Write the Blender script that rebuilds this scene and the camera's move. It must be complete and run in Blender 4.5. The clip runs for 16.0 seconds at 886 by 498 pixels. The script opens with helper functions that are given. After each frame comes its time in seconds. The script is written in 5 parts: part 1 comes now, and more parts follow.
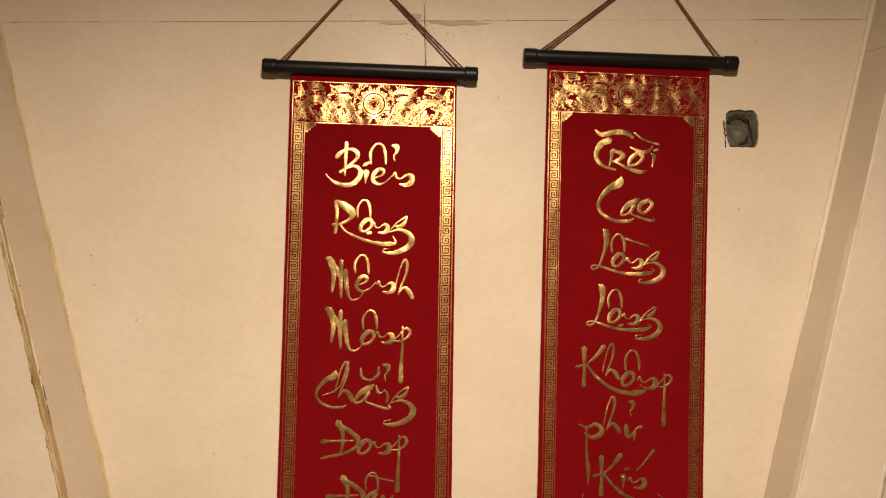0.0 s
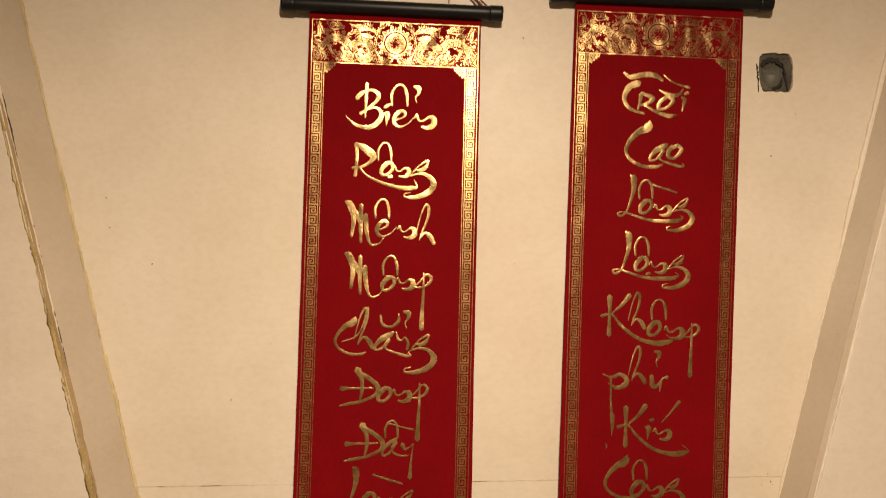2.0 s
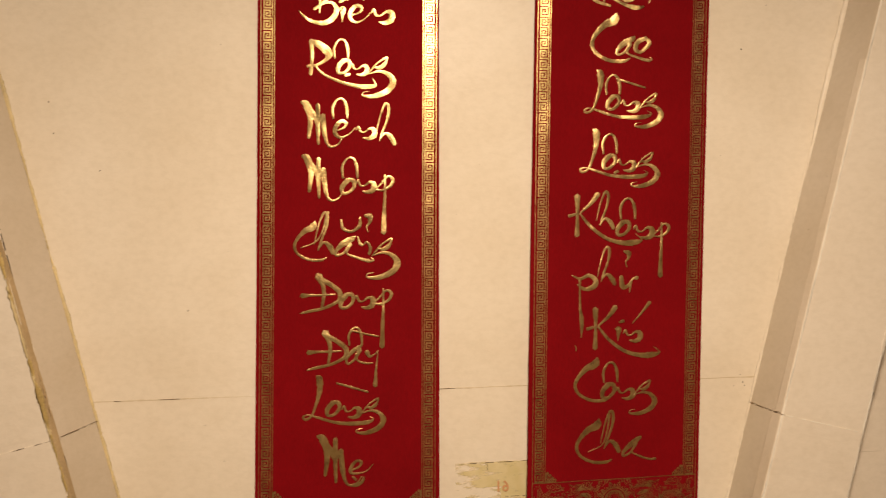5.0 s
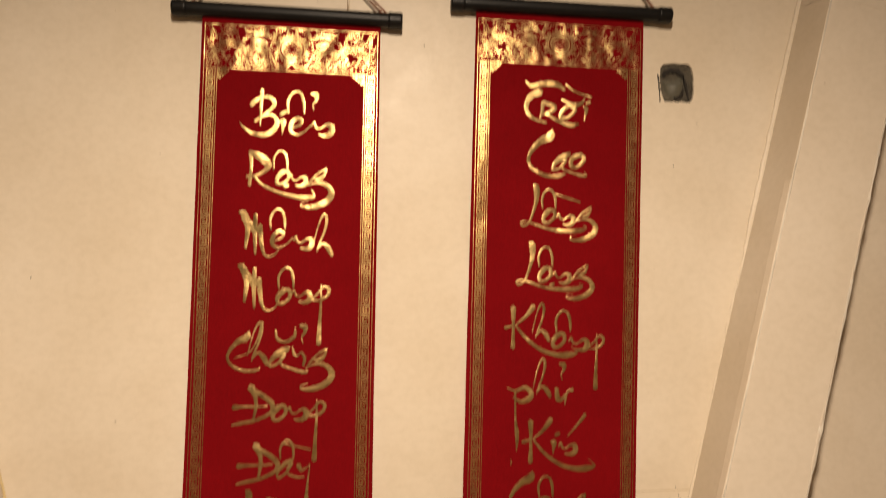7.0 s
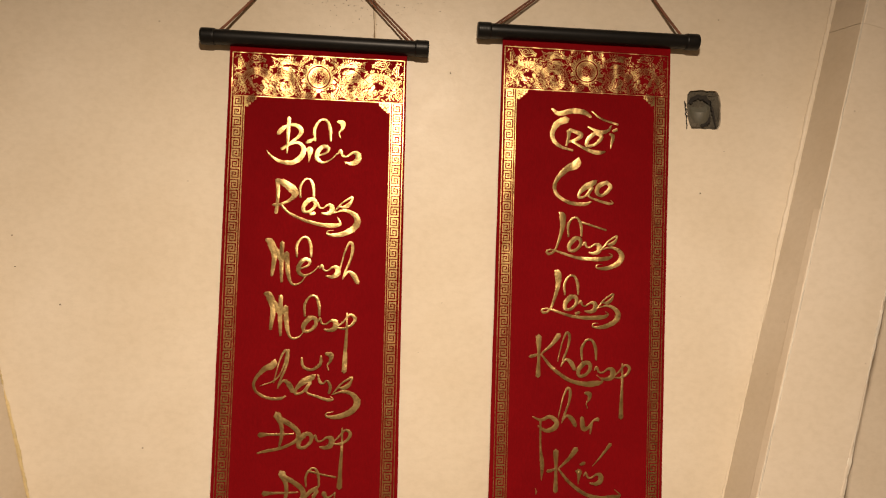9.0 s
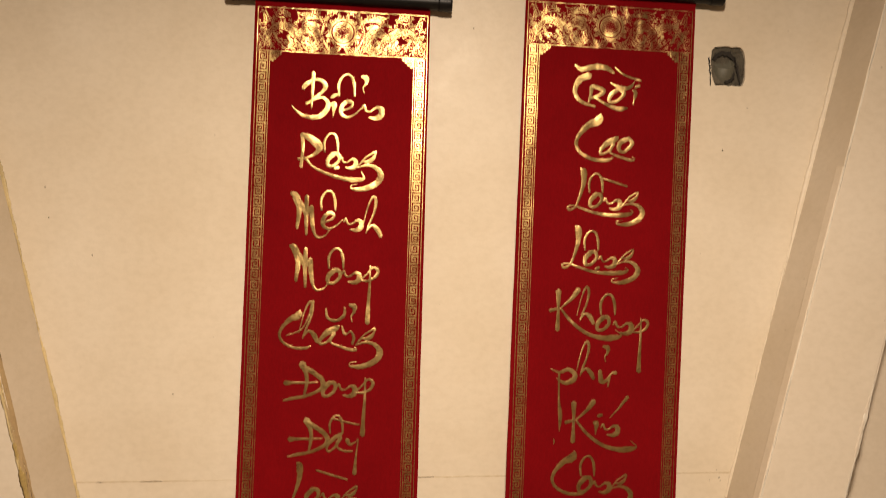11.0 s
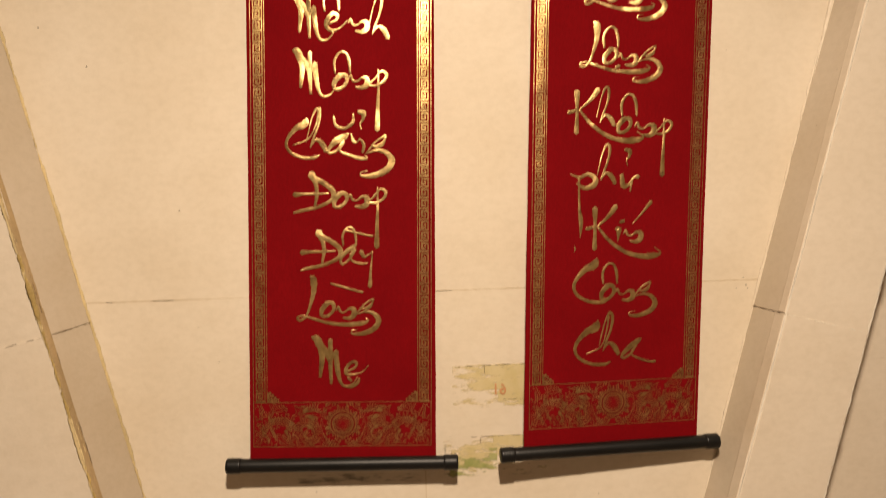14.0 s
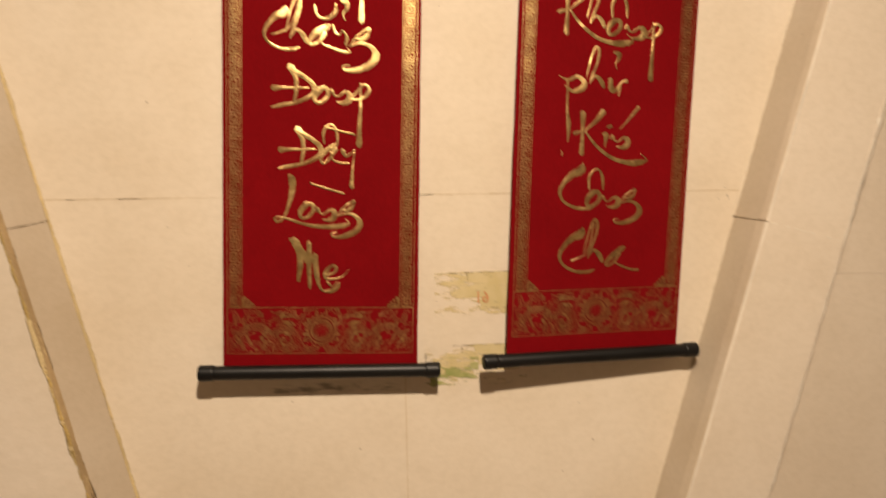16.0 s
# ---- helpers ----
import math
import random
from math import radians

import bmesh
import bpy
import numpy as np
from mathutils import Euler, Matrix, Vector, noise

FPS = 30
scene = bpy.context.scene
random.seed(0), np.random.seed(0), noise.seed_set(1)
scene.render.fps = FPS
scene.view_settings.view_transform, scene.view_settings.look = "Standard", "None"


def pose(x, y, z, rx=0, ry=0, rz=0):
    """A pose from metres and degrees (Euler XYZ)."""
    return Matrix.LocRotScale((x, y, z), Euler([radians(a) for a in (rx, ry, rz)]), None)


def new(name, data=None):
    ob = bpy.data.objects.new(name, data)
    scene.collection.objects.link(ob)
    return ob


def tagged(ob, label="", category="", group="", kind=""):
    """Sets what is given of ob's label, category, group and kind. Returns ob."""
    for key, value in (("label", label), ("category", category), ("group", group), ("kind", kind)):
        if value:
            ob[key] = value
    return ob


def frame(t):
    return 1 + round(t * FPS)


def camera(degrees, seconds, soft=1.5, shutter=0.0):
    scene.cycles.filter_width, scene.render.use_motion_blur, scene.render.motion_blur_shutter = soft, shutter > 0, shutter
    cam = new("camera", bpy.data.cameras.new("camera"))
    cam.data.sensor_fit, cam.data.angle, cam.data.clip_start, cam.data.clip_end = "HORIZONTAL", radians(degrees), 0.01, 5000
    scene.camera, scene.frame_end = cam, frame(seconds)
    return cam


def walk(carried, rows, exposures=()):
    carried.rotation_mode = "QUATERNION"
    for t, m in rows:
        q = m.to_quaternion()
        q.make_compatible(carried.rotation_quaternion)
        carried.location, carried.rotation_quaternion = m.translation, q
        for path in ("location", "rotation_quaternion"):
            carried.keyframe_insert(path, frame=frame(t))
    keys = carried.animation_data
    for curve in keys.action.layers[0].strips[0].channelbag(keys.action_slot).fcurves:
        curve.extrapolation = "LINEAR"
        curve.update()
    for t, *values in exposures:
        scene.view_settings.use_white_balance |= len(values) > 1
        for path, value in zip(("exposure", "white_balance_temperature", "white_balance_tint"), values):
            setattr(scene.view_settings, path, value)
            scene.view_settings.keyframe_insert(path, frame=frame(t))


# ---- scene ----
cam = camera(64.6, 16.0, soft=1.05, shutter=0.8)
METRES, EYE, TILT, LEAN, TURN = 0.985, 1.7, 2.2, 0.0, -2.5
ROWS = [
    (0.0, 0.0, 0.0, 0.0, 0.0, 0.0, -0.0),
    (0.5, -0.0129, -0.0002, -0.0104, 0.39, -0.37, -0.04),
    (1.0, -0.0189, 0.0075, -0.0338, 0.82, -0.59, -0.1),
    (1.5, -0.023, 0.0201, -0.0507, 0.82, -1.02, -0.37),
    (2.0, -0.0262, 0.0321, -0.0686, 0.64, -1.43, -0.42),
    (2.5, -0.0295, 0.043, -0.0903, 0.53, -2.25, 0.09),
    (3.0, -0.0428, 0.0459, -0.1308, 0.75, -2.81, 0.04),
    (3.5, -0.0459, 0.0508, -0.1697, 0.84, -2.75, -0.27),
    (4.0, -0.0381, 0.0666, -0.2044, 0.56, -3.47, 0.25),
    (6.5, 0.0788, 0.0718, -0.1624, -2.26, -1.9, 0.12),
    (7.0, 0.0808, 0.066, -0.0909, -2.64, 0.51, -0.11),
    (7.5, 0.0791, 0.0745, -0.0615, -2.69, 1.65, -0.19),
    (8.0, 0.0689, 0.079, -0.0431, -2.64, 1.28, -0.2),
    (10.5, 0.0501, 0.0464, -0.0429, -0.25, -0.85, -0.74),
    (11.0, 0.0469, 0.0494, -0.0738, -0.32, -1.74, -0.81),
    (11.5, 0.0481, 0.0536, -0.0988, -0.3, -2.52, -0.73),
    (12.0, 0.0422, 0.0587, -0.1225, -0.05, -3.27, -0.36),
    (12.5, 0.0407, 0.0716, -0.1653, 0.33, -3.98, -0.2),
    (13.0, 0.04, 0.0797, -0.2069, 0.39, -4.41, 0.22),
    (13.5, 0.044, 0.0834, -0.2531, 0.15, -4.93, 1.04),
    (14.0, 0.0337, 0.0862, -0.3236, 0.09, -5.97, 0.99),
    (14.5, 0.0256, 0.0908, -0.3462, 0.4, -6.48, 0.7),
    (15.0, 0.014, 0.0956, -0.3593, 0.4, -6.69, 0.38),
    (15.5, -0.0027, 0.1053, -0.3953, -0.25, -7.18, 0.04),
    (16.0, -0.0329, 0.1105, -0.443, -4.27, -8.31, -0.33),
]
walk(cam, [(t, pose(0, 0, EYE, TILT, LEAN, TURN) @ pose(METRES * x, METRES * y, METRES * z, 90 + pitch, roll, yaw)) for t, x, y, z, yaw, pitch, roll in ROWS],
     exposures=[(0.0, 0.17), (4.0, 0.18), (7.0, 0.20), (10.5, 0.17), (12.5, 0.20), (14.5, 0.30), (16.0, 0.31)])

# ---- light: one warm ceiling lamp above and behind the viewer, and a dim room ----
LAMP = (0.09, -0.12, 2.435)
lamp_data = bpy.data.lights.new("ceiling_lamp_light", "AREA")
lamp_data.shape, lamp_data.size, lamp_data.energy = "DISK", 0.11, 57.0
lamp_data.color = (1.0, 0.795, 0.595)
lamp = new("ceiling_lamp_light", lamp_data)
lamp.matrix_world = pose(*LAMP)
world = bpy.data.worlds.new("room_air")
scene.world = world
world.use_nodes = True
world.node_tree.nodes["Background"].inputs[0].default_value = (0.9, 0.75, 0.55, 1)
world.node_tree.nodes["Background"].inputs[1].default_value = 0.02

WALL = 1.297            # front of the boarded wall
LEAN_ANGLE = 14.0       # slope of the two pilasters, degrees from plumb


# ---- materials ----
def ramp(nodes, links, src, stops):
    r = nodes.new("ShaderNodeValToRGB")
    e = r.color_ramp.elements
    e[0].position, e[0].color = stops[0][0], (*stops[0][1], 1)
    e[1].position, e[1].color = stops[-1][0], (*stops[-1][1], 1)
    for p, c in stops[1:-1]:
        k = e.new(p)
        k.color = (*c, 1)
    links.new(src, r.inputs[0])
    return r.outputs[0]


def noise_at(nodes, links, co, scale, detail=4.0, rough=0.55, stretch=None):
    if stretch:
        mp = nodes.new("ShaderNodeMapping")
        mp.inputs["Scale"].default_value = stretch
        links.new(co, mp.inputs[0])
        co = mp.outputs[0]
    n = nodes.new("ShaderNodeTexNoise")
    n.inputs["Scale"].default_value, n.inputs["Detail"].default_value, n.inputs["Roughness"].default_value = scale, detail, rough
    links.new(co, n.inputs["Vector"])
    return n.outputs[0]


def blend(nodes, links, fac, a, b, mode="MIX"):
    m = nodes.new("ShaderNodeMix")
    m.data_type, m.blend_type = "RGBA", mode
    for sock, v in ((m.inputs[0], fac), (m.inputs[6], a), (m.inputs[7], b)):
        if isinstance(v, (int, float)):
            sock.default_value = v
        elif isinstance(v, tuple):
            sock.default_value = (*v, 1)
        else:
            links.new(v, sock)
    return m.outputs[2]


def bump(nodes, links, bsdf, height, strength, distance, prev=None):
    b = nodes.new("ShaderNodeBump")
    b.inputs["Strength"].default_value, b.inputs["Distance"].default_value = strength, distance
    links.new(height, b.inputs["Height"])
    if prev:
        links.new(prev, b.inputs["Normal"])
    links.new(b.outputs[0], bsdf.inputs["Normal"])
    return b.outputs[0]


def base(name, rough=0.5, metal=0.0):
    m = bpy.data.materials.new(name)
    m.use_nodes = True
    nt = m.node_tree
    b = nt.nodes["Principled BSDF"]
    b.inputs["Roughness"].default_value, b.inputs["Metallic"].default_value = rough, metal
    co = nt.nodes.new("ShaderNodeNewGeometry").outputs["Position"]
    return m, nt.nodes, nt.links, b, co


def paint(name, col, rough=0.42, specks=0.7, blotch=0.1):
    """Old oil paint on board: soft blotches, brush drag, dust specks and a slight orange-peel."""
    m, n, l, b, co = base(name, rough)
    b.inputs["Specular IOR Level"].default_value = 0.22
    dark = tuple(c * (1 - blotch * k) for c, k in zip(col, (1.0, 1.25, 1.7)))
    c1 = ramp(n, l, noise_at(n, l, co, 3.2, 5), [(0.34, dark), (0.66, col)])
    grain = ramp(n, l, noise_at(n, l, co, 90, 4, 0.65, (0.8, 1, 1.2)), [(0.3, (0.94, 0.935, 0.92)), (0.6, (1, 1, 1))])
    c2 = blend(n, l, 1.0, c1, grain, "MULTIPLY")
    v = n.new("ShaderNodeTexVoronoi")
    v.inputs["Scale"].default_value = 26
    l.new(co, v.inputs["Vector"])
    speck = ramp(n, l, v.outputs["Distance"], [(0.022, (specks,) * 3), (0.055, (0, 0, 0))])
    gate = ramp(n, l, noise_at(n, l, co, 6, 2), [(0.53, (0, 0, 0)), (0.60, (1, 1, 1))])
    both = blend(n, l, 1.0, speck, gate, "MULTIPLY")
    c3 = blend(n, l, both, c2, (0.16, 0.11, 0.06))
    l.new(c3, b.inputs["Base Color"])
    r = n.new("ShaderNodeMapRange")
    r.inputs[3].default_value, r.inputs[4].default_value = rough - 0.10, rough + 0.14
    l.new(noise_at(n, l, co, 14, 3), r.inputs[0])
    l.new(r.outputs[0], b.inputs["Roughness"])
    p = bump(n, l, b, noise_at(n, l, co, 230, 3, 0.6, (0.85, 1, 1.15)), 0.16, 0.0010)
    bump(n, l, b, noise_at(n, l, co, 22, 3), 0.22, 0.003, p)
    return m


def plain(name, col, rough=0.5, metal=0.0, var=0.25, scale=60, height=0.0006, strength=0.3):
    m, n, l, b, co = base(name, rough, metal)
    dark = tuple(c * (1 - var) for c in col)
    big = ramp(n, l, noise_at(n, l, co, scale * 0.15, 4), [(0.35, dark), (0.65, col)])
    fine = ramp(n, l, noise_at(n, l, co, scale * 4, 2), [(0.3, (1 - var * 0.5,) * 3), (0.65, (1, 1, 1))])
    l.new(blend(n, l, 1.0, big, fine, "MULTIPLY"), b.inputs["Base Color"])
    bump(n, l, b, noise_at(n, l, co, scale * 3, 3), strength, height)
    return m


WALL_PAINT = paint("cream_wall_paint", (0.80, 0.715, 0.585), 0.36)
# greyish coat, darkened further so the colour holds the inner faces' shade
INNER_PAINT = paint("greyish_shaded_inner_paint", (0.565, 0.488, 0.388), 0.55, 0.5, 0.14)
BEAM_PAINT = paint("cream_beam_paint", (0.77, 0.69, 0.575), 0.5, 0.4, 0.09)
GREY_SMEAR = paint("grey_filler_smear", (0.66, 0.58, 0.46), 0.5, 0.6, 0.2)
EDGE_PAINT = paint("pale_edge_filler", (0.615, 0.535, 0.43), 0.6, 0.5, 0.15)
ROOM_PAINT = paint("room_paint", (0.42, 0.36, 0.29), 0.6, 0.2)
FILLER = paint("joint_filler", (0.765, 0.675, 0.53), 0.7, 0.6, 0.3)
BOARD_EDGE = plain("bare_board_edge", (0.47, 0.335, 0.17), 0.8, 0, 0.3, 60, 0.001, 0.4)
SEAM_DIRT = plain("seam_dirt", (0.42, 0.30, 0.175), 0.9, 0, 0.4, 120)
JOINT_DIRT = plain("joint_dirt", (0.20, 0.135, 0.075), 0.9, 0, 0.4, 120)
CRACK = plain("crack_dirt", (0.10, 0.065, 0.035), 0.9, 0, 0.5, 120)
GLUE = plain("yellowed_glue", (0.66, 0.47, 0.17), 0.5, 0, 0.5, 90, 0.002, 0.6)
GLUE_PALE = plain("pale_yellow_glue", (0.78, 0.62, 0.33), 0.5, 0, 0.3, 90, 0.002, 0.6)
RAW_EDGE = plain("raw_board_edge", (0.86, 0.80, 0.68), 0.75, 0, 0.25, 90, 0.002, 0.6)
ROD_BLACK = plain("black_rod_plastic", (0.010, 0.0095, 0.009), 0.40, 0, 0.4, 80, 0.0005, 0.3)
ROD_BLACK.node_tree.nodes["Principled BSDF"].inputs["Specular IOR Level"].default_value = 0.30
CORD = plain("brown_cord_fibre", (0.30, 0.12, 0.065), 0.8, 0, 0.5, 300, 0.001, 0.8)
MORTAR = plain("grey_mortar", (0.155, 0.134, 0.098), 0.9, 0, 0.55, 90, 0.004, 0.8)
CONDUIT = plain("grey_plastic_conduit", (0.125, 0.117, 0.086), 0.55, 0, 0.3, 60)
CHAR = plain("dark_torn_edge", (0.03, 0.025, 0.02), 0.9, 0, 0.4, 120)
RED_INK = plain("faded_red_ink", (0.62, 0.31, 0.14), 0.7, 0, 0.25, 200)
FLOORING = plain("brown_floor_tile", (0.23, 0.165, 0.115), 0.4, 0, 0.3, 20)


def velvet():
    m, n, l, b, co = base("red_velvet_paper", 0.85)
    c = ramp(n, l, noise_at(n, l, co, 9, 4), [(0.3, (0.172, 0.0022, 0.0044)), (0.7, (0.205, 0.0028, 0.0052))])
    weave = ramp(n, l, noise_at(n, l, co, 420, 2, 0.5, (1, 1, 0.3)), [(0.3, (0.86, 0.86, 0.86)), (0.7, (1, 1, 1))])
    l.new(blend(n, l, 1.0, c, weave, "MULTIPLY"), b.inputs["Base Color"])
    b.inputs["Specular IOR Level"].default_value = 0.05
    b.inputs["Sheen Weight"].default_value, b.inputs["Sheen Roughness"].default_value = 0.12, 0.5
    b.inputs["Sheen Tint"].default_value = (0.70, 0.06, 0.10, 1)
    bump(n, l, b, noise_at(n, l, co, 600, 2), 0.25, 0.0004)
    return m


def foil(name, rough, wave, worn_by, fine):
    m, n, l, b, co = base(name, rough, 1.0)
    c = ramp(n, l, noise_at(n, l, co, 60, 4), [(0.3, (0.59, 0.40, 0.155)), (0.65, (0.76, 0.56, 0.245))])
    grain = ramp(n, l, noise_at(n, l, co, 1100, 2, 0.7), [(0.44, (1, 1, 1)), (0.56, (0, 0, 0))])
    patch = ramp(n, l, noise_at(n, l, co, 75, 3), [(0.46, (0, 0, 0)), (0.66, (worn_by,) * 3)])
    c = blend(n, l, blend(n, l, 1.0, grain, patch, "MULTIPLY"), c, (0.27, 0.14, 0.06))
    l.new(c, b.inputs["Base Color"])
    r = n.new("ShaderNodeMapRange")
    r.inputs[3].default_value, r.inputs[4].default_value = rough - 0.06, rough + 0.12
    l.new(noise_at(n, l, co, 240, 3), r.inputs[0])
    l.new(r.outputs[0], b.inputs["Roughness"])
    p = bump(n, l, b, noise_at(n, l, co, 19, 1, 0.5, (1.5, 1, 1)), wave, 0.013)
    p = bump(n, l, b, noise_at(n, l, co, 55, 2), wave * 0.35, 0.003, p)
    p = bump(n, l, b, noise_at(n, l, co, 330, 3), 0.50 * fine, 0.0010, p)
    bump(n, l, b, noise_at(n, l, co, 900, 2), 0.42 * fine, 0.0006, p)
    return m


VELVET = velvet()
GOLD = foil("gold_foil_letters", 0.315, 0.45, 0.9, 0.7)
GOLD_BORDER = foil("gold_foil_band", 0.28, 0.55, 0.8, 0.7)
GOLD_KEY = foil("gold_foil_key", 0.27, 0.14, 0.9, 0.6)


def worn(name, c0, c1, strength):
    """Print that shows through thin paint: opaque where its wear value is high, gone where it is low."""
    m, n, l, b, co = base(name, 0.6)
    l.new(ramp(n, l, noise_at(n, l, co, 45, 4), [(0.32, c0), (0.68, c1)]), b.inputs["Base Color"])
    bump(n, l, b, noise_at(n, l, co, 200, 3), 0.2, 0.001)
    att = n.new("ShaderNodeAttribute")
    att.attribute_name = "wear"
    add = n.new("ShaderNodeMath")
    add.operation = "ADD"
    l.new(att.outputs["Fac"], add.inputs[0])
    l.new(ramp(n, l, noise_at(n, l, co, 60, 4, 0.6, (0.5, 1, 1.7)), [(0.25, (0, 0, 0)), (0.75, (1, 1, 1))]), add.inputs[1])
    mask = ramp(n, l, add.outputs[0], [(0.62, (0, 0, 0)), (0.98, (strength,) * 3)])
    mix, clear, out = n.new("ShaderNodeMixShader"), n.new("ShaderNodeBsdfTransparent"), n["Material Output"]
    l.new(mask, mix.inputs[0])
    l.new(clear.outputs[0], mix.inputs[1])
    l.new(b.outputs[0], mix.inputs[2])
    l.new(mix.outputs[0], out.inputs[0])
    return m


PAPER = worn("yellowed_paper", (0.66, 0.55, 0.26), (0.76, 0.64, 0.36), 0.80)
GREEN_PAPER = worn("mould_green_print", (0.30, 0.36, 0.10), (0.50, 0.50, 0.20), 0.7)
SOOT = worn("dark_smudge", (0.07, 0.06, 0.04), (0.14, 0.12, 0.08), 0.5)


# ---- building helpers ----
def finish(name, bm, material, parent=None, label="", smooth=False):
    bmesh.ops.recalc_face_normals(bm, faces=bm.faces[:])
    return finish_raw(name, bm, material, parent, label, smooth)


def finish_raw(name, bm, material, parent=None, label="", smooth=False):
    me = bpy.data.meshes.new(name)
    for f in bm.faces:
        f.smooth = smooth
    bm.to_mesh(me)
    bm.free()
    me.materials.append(material)
    ob = new(name, me)
    if parent:
        ob.parent = parent
    return tagged(ob, label)


part = finish


def box(bm, lo, hi):
    vs = [bm.verts.new((x, y, z)) for x in (lo[0], hi[0]) for y in (lo[1], hi[1]) for z in (lo[2], hi[2])]
    for q in ((0, 1, 3, 2), (4, 6, 7, 5), (0, 4, 5, 1), (2, 3, 7, 6), (0, 2, 6, 4), (1, 5, 7, 3)):
        bm.faces.new([vs[i] for i in q])


def slab(name, outline, front, back, material, parent=None, holes=(), label="", round_edge=0.0012):
    """A board in the wall's plane: outline and holes in x, z; front and back are y."""
    bm = bmesh.new()
    edges = []
    for loop in (outline, *holes):
        vs = [bm.verts.new((x, front, z)) for x, z in loop]
        edges += [bm.edges.new((vs[i], vs[(i + 1) % len(vs)])) for i in range(len(vs))]
    bmesh.ops.triangle_fill(bm, use_beauty=True, use_dissolve=False, edges=edges)
    ext = bmesh.ops.extrude_face_region(bm, geom=bm.faces[:])
    for v in ext["geom"]:
        if isinstance(v, bmesh.types.BMVert):
            v.co.y = back
    return part(name, bm, material, parent, label)


def jitter(amount, *key):
    return amount * noise.noise(Vector(key) * 1.0)


# ---- the boarded wall between the pilasters ----
S = math.tan(radians(LEAN_ANGLE))


def left_in(z):
    return -0.590 - S * (z - 1.5)


def right_in(z):
    return 0.706 + S * (z - 1.5)


def mid_seam(z):
    return 0.023 + (2.13 - z) * 0.0202


def low_seam(x):
    return 1.2325 + 0.0137 * x


def top_seam(x):
    return 2.1775 + 0.0197 * x


wall_north = tagged(new("wall_north"), "cream painted board wall with hairline joints", "wall", kind="structure")
UNDER, GAP, TOP, THICK = 0.06, 0.00045, 3.1, 0.012
HOLE = (0.6265, 1.979)


def hole_outline(r, rough=0.004):
    pts = []
    for i in range(28):
        a = 2 * math.pi * i / 28
        c, s = math.cos(a), math.sin(a)
        k = (abs(c) ** 5 + abs(s) ** 5) ** (-1 / 5)
        k *= 1 + noise.noise(Vector((c * 2.1, s * 2.1, 4.0))) * rough / 0.03
        pts.append((HOLE[0] + r * k * c * 0.95 - 0.001 * s, HOLE[1] + 0.001 + r * k * s * 1.08))
    return pts


def wavy(p, q, n, amp, key):
    out = []
    for i in range(n):
        t = i / n
        d = Vector((q[0] - p[0], q[1] - p[1]))
        nrm = Vector((-d.y, d.x)).normalized()
        o = noise.noise(Vector((key, t * d.length * 14, 0))) * amp + noise.noise(Vector((key, t * d.length * 70, 5))) * amp * 0.5
        out.append((p[0] + d.x * t + nrm.x * o, p[1] + d.y * t + nrm.y * o))
    return out


def board(x0, x1, z0, z1, key, holes=()):
    """One wall board: four edge functions, with edges that wander a little so that the joint opens and closes."""
    def corner(fx, fz, sx, sz):
        z = 1.5
        for _ in range(4):
            z = fz(fx(z))
        return fx(z) + sx * GAP, z + sz * GAP
    c = [corner(x0, z0, 1, 1), corner(x1, z0, -1, 1), corner(x1, z1, -1, -1), corner(x0, z1, 1, -1)]
    loop = []
    for i in range(4):
        loop += wavy(c[i], c[(i + 1) % 4], 44, 0.00055, key * 9 + i * 2.3)
    return slab("board", loop, WALL, WALL + THICK, WALL_PAINT, wall_north, holes)


far_l, far_r = (lambda z: left_in(z) - UNDER), (lambda z: right_in(z) + UNDER)
floor_z, top_z = (lambda x: 0.0), (lambda x: TOP)
for key, (x0, x1, z0, z1, hl) in enumerate((
        (far_l, mid_seam, floor_z, low_seam, ()), (mid_seam, far_r, floor_z, low_seam, ()),
        (far_l, mid_seam, low_seam, top_seam, ()), (mid_seam, far_r, low_seam, top_seam, (hole_outline(0.0335),)),
        (far_l, mid_seam, top_seam, top_z, ()), (mid_seam, far_r, top_seam, top_z, ()))):
    board(x0, x1, z0, z1, key + 1, hl)

# filler that closes most of the joints, just below the surface, and the dark stretches where it fell out
def joint_strip(name, p, q, material, half, depth, keep, key, label=""):
    bm = bmesh.new()
    d = Vector((q[0] - p[0], 0, q[1] - p[1]))
    n = max(8, int(d.length / 0.004))
    nrm = Vector((-d.z, 0, d.x)).normalized()
    prev = None
    for i in range(n + 1):
        t = i / n
        on = noise.noise(Vector((key * 3.1, t * d.length * 9, 1.7))) + 0.35 * noise.noise(Vector((key, t * d.length * 42, 3.7))) > keep
        c = Vector((p[0], WALL - depth, p[1])) + d * t + nrm * (noise.noise(Vector((t * d.length * 30, key, 0))) * half * 0.4)
        w = half * (0.35 + 0.9 * abs(noise.noise(Vector((t * d.length * 55, key, 9)))))
        cur = [bm.verts.new(c + nrm * w), bm.verts.new(c - nrm * w), bm.verts.new(c - nrm * w + Vector((0, 0.004, 0))), bm.verts.new(c + nrm * w + Vector((0, 0.004, 0)))] if on else None
        if prev and cur:
            for k in range(4):
                bm.faces.new((prev[k], prev[(k + 1) % 4], cur[(k + 1) % 4], cur[k]))
        prev = cur
    return part(name, bm, material, wall_north, label)


